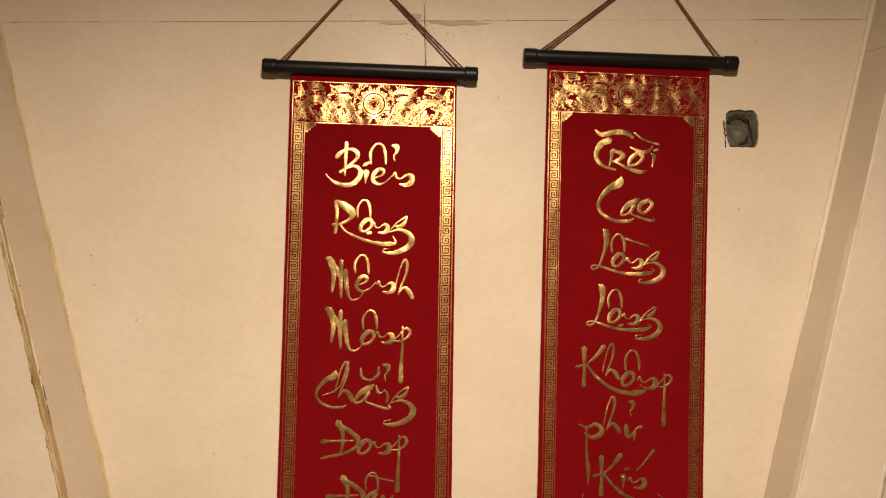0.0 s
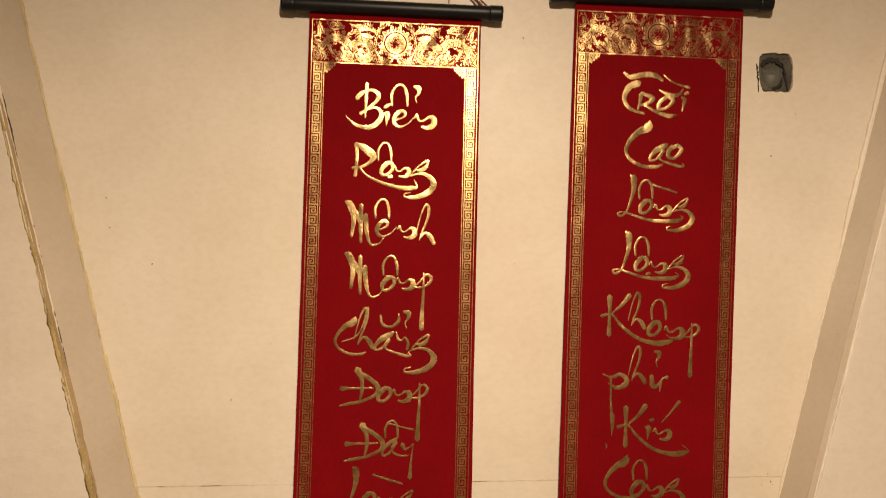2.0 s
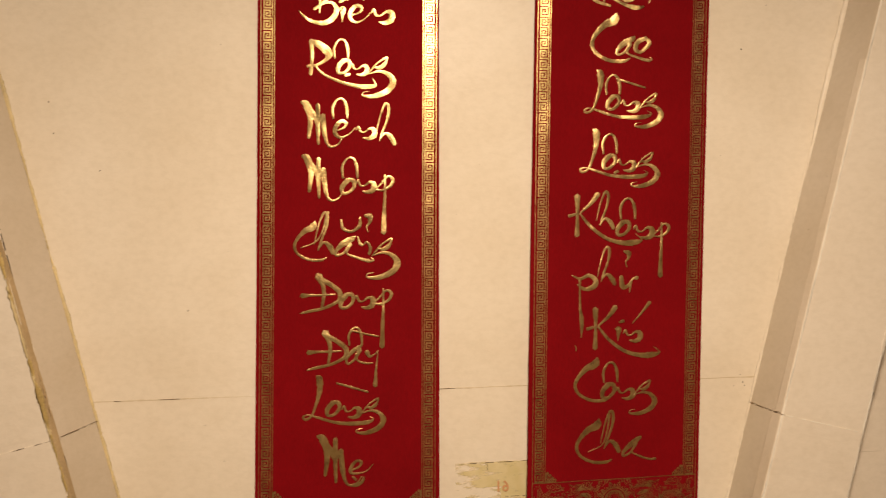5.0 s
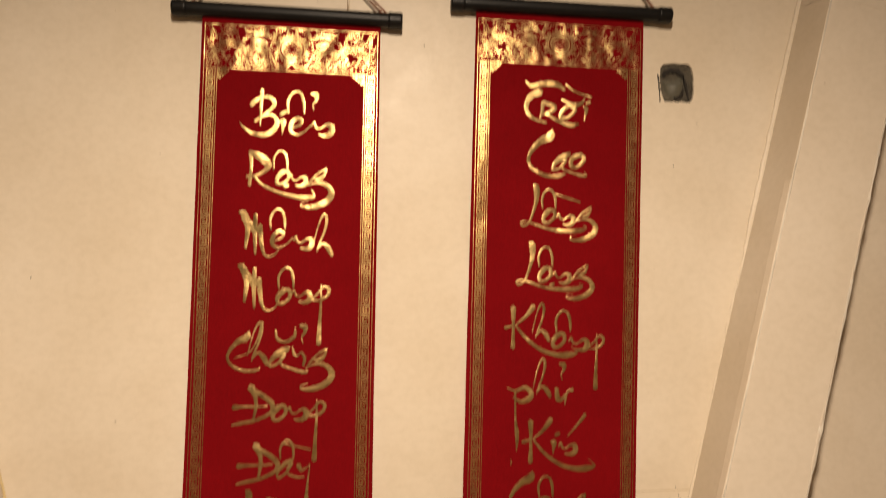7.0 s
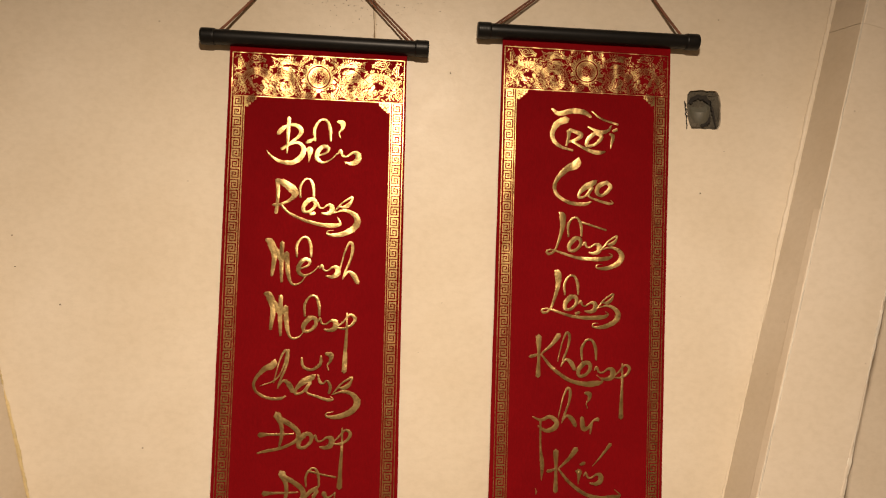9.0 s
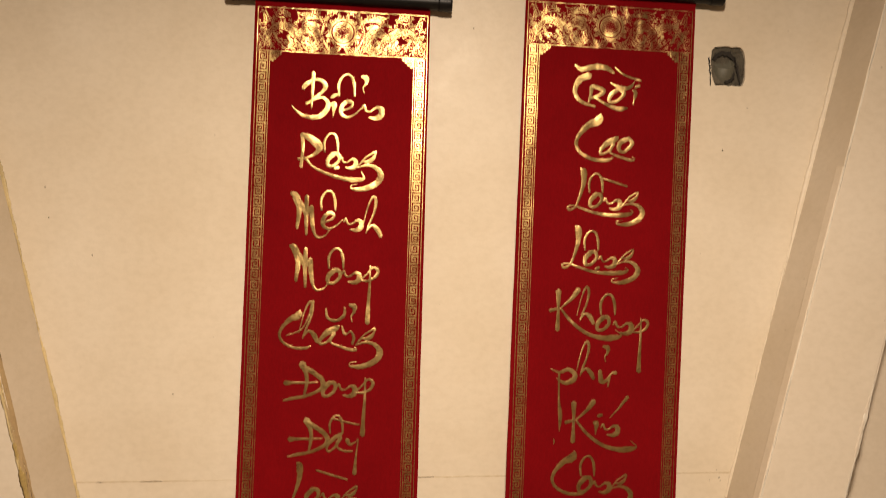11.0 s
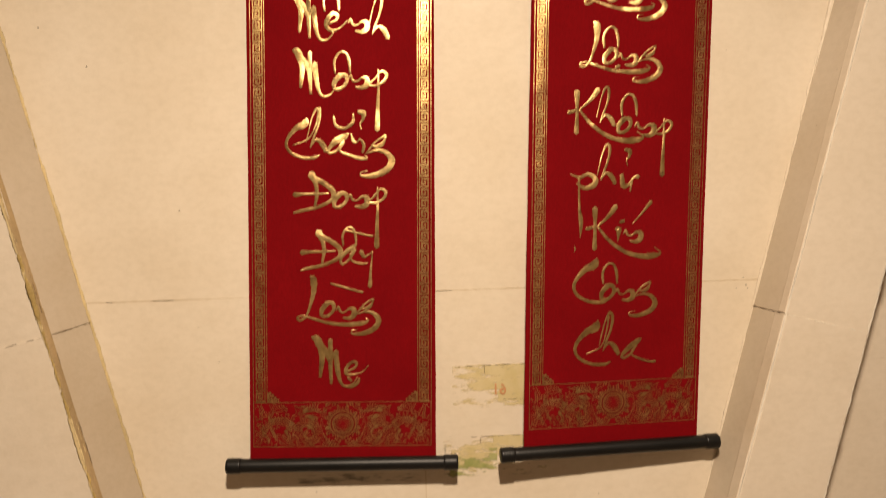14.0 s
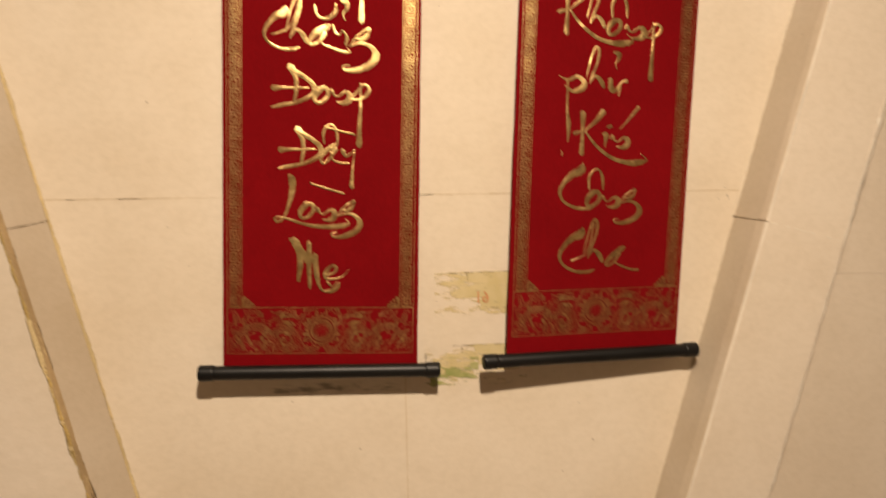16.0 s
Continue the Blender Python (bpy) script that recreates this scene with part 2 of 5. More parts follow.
seams = (((left_in(1.23), low_seam(-0.53)), (right_in(1.24), low_seam(0.64))),
         ((left_in(2.17), top_seam(-0.75)), (right_in(2.19), top_seam(0.87))),
         ((mid_seam(0.0), 0.0), (mid_seam(2.9), 3.1)))
for k, (p, q) in enumerate(seams):
    joint_strip("joint_filler", p, q, FILLER, 0.0016, 0.0002, -0.9, k + 1)
    joint_strip("joint_crack", p, q, (JOINT_DIRT, SEAM_DIRT, GLUE_PALE)[k], 0.0009, 0.0006, (0.24, 0.08, 0.30)[k], k + 5)
for k, (p, q) in enumerate(seams):
    bm = bmesh.new()
    d = Vector((q[0] - p[0], 0, q[1] - p[1])).normalized() * 0.004
    y0, y1 = WALL + (0.0016 if k < 2 else 0.0004), WALL + 0.008
    quad = [(p[0] - d.z, p[1] + d.x), (q[0] - d.z, q[1] + d.x), (q[0] + d.z, q[1] - d.x), (p[0] + d.z, p[1] - d.x)]
    vs = [bm.verts.new((x, y, z)) for y in (y0, y1) for x, z in quad]
    for f in ((0, 1, 2, 3), (7, 6, 5, 4), (0, 4, 5, 1), (1, 5, 6, 2), (2, 6, 7, 3), (3, 7, 4, 0)):
        bm.faces.new([vs[i] for i in f])
    part("joint_bed", bm, FILLER, wall_north)
backing = bmesh.new()
box(backing, (HOLE[0] - 0.07, WALL + 0.045, HOLE[1] - 0.07), (HOLE[0] + 0.07, WALL + 0.06, HOLE[1] + 0.07))
part("backing", backing, MORTAR, wall_north)

# ---- the broken socket hole with a grey conduit in it ----
socket_hole = tagged(new("socket_hole"), "square broken socket hole with grey conduit stub in the wall", "socket hole")
bm = bmesh.new()
ring = hole_outline(0.0350)
rows = []
for k, (y, s) in enumerate(((0.0110, 1.0), (0.0050, 0.93), (0.0034, 0.80), (0.0046, 0.50), (0.0050, 0.2))):
    rows.append([bm.verts.new((HOLE[0] + (x - HOLE[0]) * s, WALL + y + 0.0022 * noise.noise(Vector((x * 60, z * 60, k))), HOLE[1] + (z - HOLE[1]) * s)) for x, z in ring])
for a, b2 in zip(rows, rows[1:]):
    for i in range(28):
        bm.faces.new((a[i], a[(i + 1) % 28], b2[(i + 1) % 28], b2[i]))
bm.faces.new(rows[-1])
part("recess", bm, MORTAR, socket_hole)


def tube(bm, p, q, r0, r1, wall, n=24):
    """A pipe from p to q with outer radii r0, r1."""
    d = (Vector(q) - Vector(p)).normalized()
    u = d.orthogonal().normalized()
    v = d.cross(u)
    loops = []
    for c, r in ((p, r0), (q, r1), (q, r1 - wall), (Vector(p) + d * 0.001, r0 - wall)):
        loops.append([bm.verts.new(Vector(c) + (u * math.cos(2 * math.pi * i / n) + v * math.sin(2 * math.pi * i / n)) * r) for i in range(n)])
    for a, b2 in zip(loops, loops[1:]):
        for i in range(n):
            bm.faces.new((a[i], a[(i + 1) % n], b2[(i + 1) % n], b2[i]))


bm = bmesh.new()
tube(bm, (HOLE[0] - 0.002, WALL + 0.024, HOLE[1] - 0.026), (HOLE[0] - 0.009, WALL - 0.002, HOLE[1] + 0.004), 0.0170, 0.0180, 0.0016)
bm.faces.new([bm.verts.new((HOLE[0] - 0.0085 + 0.0168 * math.cos(2 * math.pi * k / 24), WALL + 0.0040 + 0.0030 * math.sin(2 * math.pi * k / 24), HOLE[1] + 0.0025 + 0.0165 * math.sin(2 * math.pi * k / 24))) for k in range(24)])
part("conduit", bm, CONDUIT, socket_hole, smooth=True)
for ox, oz, sx, sz, sd, key in ((0.026, 0.004, 0.0070, 0.0240, 0.0040, 3), (-0.016, -0.028, 0.0140, 0.0060, 0.0045, 6), (0.012, 0.030, 0.0160, 0.0050, 0.0035, 9)):
    bm = bmesh.new()
    bmesh.ops.create_icosphere(bm, subdivisions=4, radius=1)
    for v in bm.verts:
        v.co *= 1 + 0.40 * noise.noise(v.co * 1.9 + Vector((key, 0, 0))) + 0.15 * noise.noise(v.co * 6 + Vector((key, 0, 0)))
        v.co = Vector((HOLE[0] + ox + v.co.x * sx, WALL + 0.0060 + v.co.y * sd, HOLE[1] + oz + v.co.z * sz))
    part("mortar_lump", bm, MORTAR, socket_hole, smooth=True)


def crack_strip(key, broad, way):
    """A ragged dark cleft in the mortar along the line way(f), f from 0 to 1."""
    bm = bmesh.new()
    prev = None
    for k in range(41):
        f = k / 40
        x, z = way(f)
        ahead = way(f + 0.01)
        d = Vector((ahead[0] - x, ahead[1] - z)).normalized()
        w = broad * math.sin(math.pi * (0.06 + 0.88 * f)) ** 0.6 * (0.55 + 1.1 * abs(noise.noise(Vector((f * 15, key, 0)))))
        x, z = x + 0.0022 * noise.noise(Vector((f * 9, key, 5))), z + 0.0022 * noise.noise(Vector((f * 9, key, 9)))
        cur = [bm.verts.new((HOLE[0] + x + e * d.y * w, y, HOLE[1] + z - e * d.x * w)) for e, y in ((-1, WALL + 0.0004), (1, WALL + 0.0004), (1, WALL + 0.007), (-1, WALL + 0.007))]
        if prev:
            for q in range(4):
                bm.faces.new((prev[q], prev[(q + 1) % 4], cur[(q + 1) % 4], cur[q]))
        else:
            bm.faces.new(cur)
        prev = cur
    bm.faces.new(prev)
    part("crack_line", bm, CHAR, socket_hole, "black ragged cleft")


crack_strip(1.0, 0.0064, lambda f: (-0.008 + 0.0205 * math.cos(2.75 - 2.6 * f), 0.004 + 0.0205 * math.sin(2.75 - 2.6 * f)))
crack_strip(4.0, 0.0024, lambda f: (0.008 + 0.014 * f ** 0.5, 0.018 - 0.050 * f))
crack_strip(7.0, 0.0066, lambda f: (0.012 - 0.017 * f, -0.012 - 0.018 * f))
bm = bmesh.new()
for k in range(12):
    z = HOLE[1] + 0.013 - k * 0.0042
    x = HOLE[0] - 0.0370 + 0.0005 * k + jitter(0.004, k * 1.7, 2.3, 0.4)
    r = 0.0014 + 0.0022 * abs(noise.noise(Vector((k * 2.3, 1.1, 7.7))))
    fan = [bm.verts.new((x + r * (0.6 + 0.7 * abs(noise.noise(Vector((k, q, 3.3))))) * math.cos(q), WALL - 0.0005, z + 1.5 * r * math.sin(q))) for q in (0, 1.05, 2.1, 3.14, 4.2, 5.25)]
    tip = bm.verts.new((x, WALL - 0.0016, z))
    for q in range(6):
        bm.faces.new((fan[q], fan[(q + 1) % 6], tip))
part("torn_edge", bm, CHAR, socket_hole, "black torn edge")

# ---- slanted pilasters of boxed boards on both sides ----
def pilaster(side, foot, arris, depth, width, joints, t, flare, label):
    """side: -1 or 1; foot: x of the inner edge at z = 1.196; arris: how far outward the inner face leans; joints: heights along it."""
    thing = tagged(new("pilaster"), label, "pilaster", kind="structure")
    ax = Vector((side * math.sin(radians(LEAN_ANGLE)), 0, math.cos(radians(LEAN_ANGLE))))
    out = Vector((side * math.cos(radians(LEAN_ANGLE)), 0, -math.sin(radians(LEAN_ANGLE))))
    o = Vector((foot, WALL, 1.196))

    def at(s, p, d):
        return o + ax * s + out * (p + flare * s * min(1.0, max(0.0, p / arris))) + Vector((0, -d, 0))

    def run(name, section, s0, s1, material, amp, key, lab=""):
        """A board of that section (p, d, roughness) from s0 to s1 along the slope, its rough edges chipped."""
        bm = bmesh.new()
        n = max(2, int((s1 - s0) / 0.006))
        prev = None
        for i in range(n + 1):
            s = s0 + (s1 - s0) * i / n
            cur = []
            for j, (p, d, rgh) in enumerate(section):
                k = noise.noise(Vector((s * 9, j * 7.1, key))) + 0.6 * noise.noise(Vector((s * 60, j * 3.1, key)))
                chip = max(0.0, noise.noise(Vector((s * 26, j * 5.3, key + 3))) - 0.25) * 2.2
                cur.append(bm.verts.new(at(s, p + amp * rgh * k, d - abs(amp * rgh) * chip)))
            if prev:
                m = len(cur)
                for j in range(m):
                    bm.faces.new((prev[j], prev[(j + 1) % m], cur[(j + 1) % m], cur[j]))
            else:
                bm.faces.new(cur)
            prev = cur
        bm.faces.new(list(reversed(prev)))
        return part(name, bm, material, thing, lab)

    stops = [-1.24, *joints, 1.76]
    for k, (a, b2) in enumerate(zip(stops, stops[1:])):
        a, b2 = a + 0.0003, b2 - 0.0003
        sk = 0.0018 * (-1) ** k * (1 if len(joints) == 1 else 0.6)
        e = arris * (depth - t) / depth
        # inner faces: their shade is partly in the paint colour
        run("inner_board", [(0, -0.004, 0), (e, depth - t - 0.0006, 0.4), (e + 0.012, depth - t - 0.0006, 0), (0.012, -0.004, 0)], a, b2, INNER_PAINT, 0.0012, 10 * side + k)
        run("front_board", [(e - 0.0012, depth - t, 0.7), (e + 0.0006, depth - min(0.003, t * 0.5), 1), (e + 0.0042, depth + sk * 0.3, 0.5), (arris + width - 0.004, depth + sk * 0.3, 0.4),
                            (arris + width, depth - 0.003, 1), (arris + width, depth - t, 0.4)], a - (0.0005 if k else 0), b2 + 0.0005 * (b2 < 1.7), BEAM_PAINT, 0.0012, 20 * side + k)
        run("outer_board", [(arris + width - 0.013, depth - t - 0.0006, 0), (arris + width - 0.002, depth - t - 0.0006, 0.3), (arris + width - 0.002, -0.12, 0), (arris + width - 0.013, -0.12, 0)],
            a, b2, BEAM_PAINT, 0.001, 30 * side + k)
    return thing, run, at


RIGHT_JOINTS, LEFT_JOINTS = (0.0, 0.962), (-0.003,)
pil_r, run_r, at_r = pilaster(1, 0.630, 0.0212, 0.072, 0.1480, RIGHT_JOINTS, 0.0014, 0.001, "cream painted slanted pilaster of boxed boards with chipped edges")
pil_l, run_l, at_l = pilaster(-1, -0.515, 0.0388, 0.080, 0.148, LEFT_JOINTS, 0.011, 0.001, "cream painted slanted pilaster with yellowed glue along its edge")


def bead(name, at, material, thing, p, d, radius, s0, s1, gate, key, lab="", flat_by=0.35):
    """An uneven bead of glue or filler along a pilaster edge."""
    bm = bmesh.new()
    n = int((s1 - s0) / 0.0035)
    prev = None
    for i in range(n + 1):
        s = s0 + (s1 - s0) * i / n
        f = noise.noise(Vector((s * 8, key, 0))) + 0.6 * noise.noise(Vector((s * 36, key, 2))) + 0.35 * noise.noise(Vector((s * 130, key, 4)))
        f += 0.45 * noise.noise(Vector((s * 310, key, 8)))
        r = radius * max(0.0, f - gate) * min(1.0, (s - s0) / 0.15)
        if r < radius * 0.06:
            prev = None
            continue
        off = 0.0010 * noise.noise(Vector((s * 45, key, 7)))
        cur = [bm.verts.new(at(s, p + off + 1.4 * r * math.cos(a), d + flat_by * r * math.sin(a))) for a in (0, 1.05, 2.1, 3.14, 4.2, 5.2)]
        if prev:
            for j in range(6):
                bm.faces.new((prev[j], prev[(j + 1) % 6], cur[(j + 1) % 6], cur[j]))
        prev = cur
    return part(name, bm, material, thing, lab, smooth=True)


def bare_edge(at, thing, p0, d0, p1, d1, s0, s1, material, key):
    """The unpainted brown edge of a board, broad low down and narrow higher up, with a wavering outline."""
    bm = bmesh.new()
    n = int((s1 - s0) / 0.004)
    prev = None
    for i in range(n + 1):
        s = s0 + (s1 - s0) * i / n
        k = noise.noise(Vector((s * 7, key, 0))) + 0.5 * noise.noise(Vector((s * 31, key, 3))) + 0.3 * noise.noise(Vector((s * 120, key, 5)))
        f = min(1.0, max(0.12, 1.05 - 0.85 * max(0.0, s - 0.02) + 0.45 * k))
        ps = [(1 - f, 0.0006), (0.5 - 0.5 * f + 0.5, 0.0010), (1.0, 0.0006), (1.0, -0.003), (1 - f, -0.003)]
        cur = [bm.verts.new(at(s, p0 + (p1 - p0) * g - h * 0.7, d0 + (d1 - d0) * g + h)) for g, h in ps]
        if prev:
            for j in range(5):
                bm.faces.new((prev[j], prev[(j + 1) % 5], cur[(j + 1) % 5], cur[j]))
        prev = cur
    return part("board_edge", bm, material, thing, "unpainted ochre brown board edge", smooth=False)


bare_edge(at_l, pil_l, 0.0318, 0.0688, 0.0343, 0.0786, -0.9, 1.35, BOARD_EDGE, 2.0)
bare_edge(at_l, pil_l, 0.0340, 0.0783, 0.0374, 0.0803, -0.9, 1.35, BOARD_EDGE, 4.0)
bead("glue_bead", at_l, GLUE, pil_l, 0.0368, 0.0808, 0.0044, -0.75, 1.3, -0.20, 1.0, "ragged yellow glue line", 0.14)
bead("glue_bead", at_l, GLUE_PALE, pil_l, 0.0384, 0.0806, 0.0032, -0.75, 1.3, -0.42, 21.0, "", 0.08)
bead("crack_line", at_l, CRACK, pil_l, 0.0318, 0.0695, 0.0017, -0.75, 1.3, 0.0, 6.0)
bead("crack_line", at_l, JOINT_DIRT, pil_l, 0.0330, 0.0750, 0.0020, -0.75, 1.3, 0.10, 26.0, "", 0.2)
bead("filler_bead", at_l, GLUE_PALE, pil_l, 0.0334, 0.0752, 0.0030, -0.75, 1.3, 0.12, 3.0, "", 0.15)
bead("glue_bead", at_l, GLUE_PALE, pil_l, 0.0002, 0.0006, 0.0026, -0.75, 1.3, -0.75, 2.0, "", 0.25)
bead("glue_bead", at_l, GLUE, pil_l, 0.1858, 0.0770, 0.0030, -0.75, 1.3, -0.3, 9.0)
run_r("raw_edge", [(0.0202, 0.0698, 0.4), (0.0209, 0.0722, 0.8), (0.0226, 0.0724, 1.2), (0.0234, 0.0716, 0.3), (0.0236, 0.0698, 0)], -1.2, 1.7, RAW_EDGE, 0.0014, 44, "pale raw board edge")
bead("torn_edge", at_r, RAW_EDGE, pil_r, 0.1668, 0.0716, 0.0026, -0.75, 1.3, -0.55, 14.0, "torn pale board edge", 0.2)
bead("torn_edge", at_r, BEAM_PAINT, pil_r, 0.1650, 0.0718, 0.0024, -0.75, 1.3, -0.25, 17.0, "", 0.25)
bead("filler_bead", at_r, WALL_PAINT, pil_r, 0.0006, 0.0008, 0.0024, -0.75, 1.3, -0.7, 5.0)
bead("filler_bead", at_r, WALL_PAINT, pil_r, 0.0022, 0.0030, 0.0022, 0.40, 1.3, -2.4, 15.0, "", 0.6)
for s0, s1, lo in ((-1.2, -0.002, 0.70), (0.002, 0.62, 0.78)):
    run_r("edge_strip", [(0.0212 * lo - 0.0002, 0.072 * lo, 0.6), (0.0212 * lo - 0.0010, 0.072 * (lo + 0.03), 0.6), (0.0212 * 0.965 - 0.0010, 0.072 * 0.955, 0.4), (0.0212 * 0.975 + 0.0006, 0.072 * 0.965, 0), (0.0212 * lo + 0.0020, 0.072 * lo, 0)],
          s0, s1, EDGE_PAINT, 0.0012, 51 + s0, "lighter filler strip along the board edge")
for k in range(9):
    p0 = 0.0245 + 0.0156 * k
    if k not in (1, 6):
        run_r("front_joint", [(p0, 0.0716, 0), (p0, 0.0725, 0.2), (p0 + 0.0152 - 0.004 * (k % 3), 0.0725, 0.2), (p0 + 0.0152 - 0.004 * (k % 3), 0.0716, 0)], -0.0008, 0.0004 + 0.0003 * (k % 2), RAW_EDGE, 0.0008, 61 + k)
bead("crack_line", at_r, CRACK, pil_r, 0.1690, 0.0695, 0.0012, -0.75, 1.3, 0.2, 12.0)
for at, thing, joints, e, wd in ((at_r, pil_r, RIGHT_JOINTS, 0.0212, 0.072), (at_l, pil_l, LEFT_JOINTS, 0.0388, 0.080)):
    for k, s in enumerate(joints[:1]):
        bm = bmesh.new()
        for j in range(26):
            f = j / 25
            dash = noise.noise(Vector((f * 11, k, e * 90)))
            for p, d in ((e * f * (wd - 0.011) / wd, (wd - 0.011) * f + 0.0004), (e + 0.146 * f * 0.98, wd + 0.0011)):
                if dash < (-0.12 if p <= e else (-0.30 if e > 0.03 else 0.9)) or (p > e and e > 0.03 and f > 0.42):
                    continue
                w = 0.0001 + 0.0006 * (e > 0.03) * abs(noise.noise(Vector((f * 30, k, p * 50))))
                q = [at(s - w, p - 0.002, d), at(s + w, p - 0.002, d), at(s + w, p + 0.004, d), at(s - w, p + 0.004, d)]
                vs = [bm.verts.new(v) for v in q] + [bm.verts.new(v + Vector((0, 0.003, 0))) for v in q]
                bm.faces.new(vs[:4])
                for a in range(4):
                    bm.faces.new((vs[a], vs[(a + 1) % 4], vs[4 + (a + 1) % 4], vs[4 + a]))
        part("joint_crack", bm, JOINT_DIRT if e > 0.03 else SEAM_DIRT, thing)

# ---- the rest of the room: outer walls, floor, ceiling ----
for name, lo, hi, lab in (("wall_west", (-2.3, -2.4, 0), (-2.2, WALL + 0.16, 3.1), "plain painted side wall"), ("wall_east", (2.2, -2.4, 0), (2.3, WALL + 0.16, 3.1), "plain painted side wall"),
                          ("wall_south", (-2.3, -2.5, 0), (2.3, -2.4, 3.1), "plain painted back wall"), ("floor", (-2.3, -2.5, -0.1), (2.3, WALL + 0.16, 0), "brown tiled floor"),
                          ("ceiling", (-2.3, -2.5, 3.1), (2.3, WALL + 0.16, 3.2), "plain painted ceiling")):
    bm = bmesh.new()
    box(bm, lo, hi)
    tagged(finish(name, bm, FLOORING if name == "floor" else ROOM_PAINT, None, lab), category="floor" if name == "floor" else "ceiling" if name == "ceiling" else "wall", kind="structure")
for side, name in ((-1, "wall_north_west"), (1, "wall_north_east")):
    inner = (lambda z: left_in(z) - 0.15) if side < 0 else (lambda z: right_in(z) + 0.10)
    for z0, z1 in ((0.0, 1.0811), (1.0815, 3.1)):
        loop = [(inner(z0), z0), (side * 2.2, z0), (side * 2.2, z1), (inner(z1), z1)]
        if z0 == 0.0:
            bay = tagged(new(name), "cream painted recessed wall bay beside the pilaster", "wall", kind="structure")
        slab("board", loop, WALL + 0.055, WALL + 0.16, BEAM_PAINT, bay)

# ---- small dark specks and scuffs on the painted boards ----
bm = bmesh.new()
rng = random.Random(11)
spots = [(0.617, 1.826, 0.0011), (-0.575, 1.684, 0.0009), (-0.50, 1.62, 0.0010), (0.617, 1.232, 0.0010), (0.612, 1.246, 0.0007), (0.600, 1.226, 0.0006), (0.620, 1.226, 0.0007), (0.16, 2.035, 0.0010)]
while len(spots) < 150:
    z = 2.16 + 0.09 * rng.uniform(-1, 1) * rng.random()
    spots.append((0.0 + 0.16 * rng.uniform(-1, 1) * rng.random(), z, rng.choice((0.0003, 0.0004, 0.0006))))
while len(spots) < 180:
    z = rng.uniform(0.7, 2.4)
    spots.append((rng.uniform(left_in(z) + 0.02, right_in(z) - 0.02), z, rng.choice((0.0003, 0.0004, 0.0005, 0.0006))))
for x, z, r in spots:
    ring = [bm.verts.new((x + r * (1 + 0.5 * rng.random()) * math.cos(a), WALL - 0.0003, z + r * (1 + 0.5 * rng.random()) * math.sin(a))) for a in (0, 1.05, 2.1, 3.14, 4.2, 5.25)]
    tip = bm.verts.new((x, WALL - 0.0007, z))
    for i in range(6):
        bm.faces.new((ring[i], ring[(i + 1) % 6], tip))
joint_strip("joint_crack", (mid_seam(2.09), 2.09), (mid_seam(2.30), 2.30), SEAM_DIRT, 0.0018, 0.0007, -0.05, 31.0)
joint_strip("joint_crack", (mid_seam(2.172), 2.172), (mid_seam(2.29), 2.29), CRACK, 0.0012, 0.0010, -0.15, 37.0)
# a smear of old filler, a little proud of the boards, beside the crossing of two joints
for cx, cz, sx, sz, key in ((0.085, 2.1745, 0.062, 0.0052, 0.0), (0.004, 2.186, 0.014, 0.0060, 4.0), (-0.035, 2.172, 0.030, 0.0030, 8.0)):
    patch = bmesh.new()
    hub = patch.verts.new((cx, WALL - 0.0016, cz))
    rim, mid_ring = [], []
    for i in range(36):
        a = 2 * math.pi * i / 36
        k = 1 + 0.55 * noise.noise(Vector((math.cos(a) * 2.2, math.sin(a) * 2.2, key)))
        rim.append(patch.verts.new((cx + sx * k * math.cos(a), WALL + 0.0004, cz + sz * k * math.sin(a))))
        mid_ring.append(patch.verts.new((cx + sx * 0.75 * k * math.cos(a), WALL - 0.0013, cz + sz * 0.75 * k * math.sin(a))))
    for i in range(36):
        j = (i + 1) % 36
        patch.faces.new((rim[i], rim[j], mid_ring[j], mid_ring[i]))
        patch.faces.new((mid_ring[i], mid_ring[j], hub))
    part("filler_smear", patch, GREY_SMEAR, wall_north, smooth=True)
tagged(finish("wall_specks", bm, CRACK, None, "scattered dark fly specks on the cream wall"), category="specks", kind="stuff")


# ---- hanging scrolls: red velvet sheets printed with gold foil ----
class Sheet:
    """One scroll's sheet: corners of the printed field in x, z, and how it hangs away from the wall."""

    def __init__(self, tl, tr, bl, br, y_top, y_left, y_right, key):
        self.tl, self.tr, self.bl, self.br = Vector(tl), Vector(tr), Vector(bl), Vector(br)
        self.y_top, self.y_left, self.y_right, self.key = y_top, y_left, y_right, key
        self.width, self.height = (self.tr - self.tl).length, (self.bl - self.tl).length
        self.layer = 0.0

    def uv(self, u, v):
        """x, z of the point u metres across and v metres down the printed field."""
        a, b = u / self.width, v / self.height
        top, low = self.tl.lerp(self.tr, a), self.bl.lerp(self.br, a)
        return top.lerp(low, b)

    def y(self, x, z):
        b = (self.tl.y - z) / self.height
        e = self.tl.x + (self.bl.x - self.tl.x) * b
        a = (x - e) / self.width
        s = max(0.0, b) ** 2.4
        y = self.y_top + (self.y_left + (self.y_right - self.y_left) * a - self.y_top) * s
        return y + 0.0014 * noise.noise(Vector((x * 13, z * 5, self.key))) + 0.0005 * noise.noise(Vector((x * 30, z * 22, self.key)))

    def at(self, x, z, lift=0.0):
        return Vector((x, self.y(x, z) - lift, z))


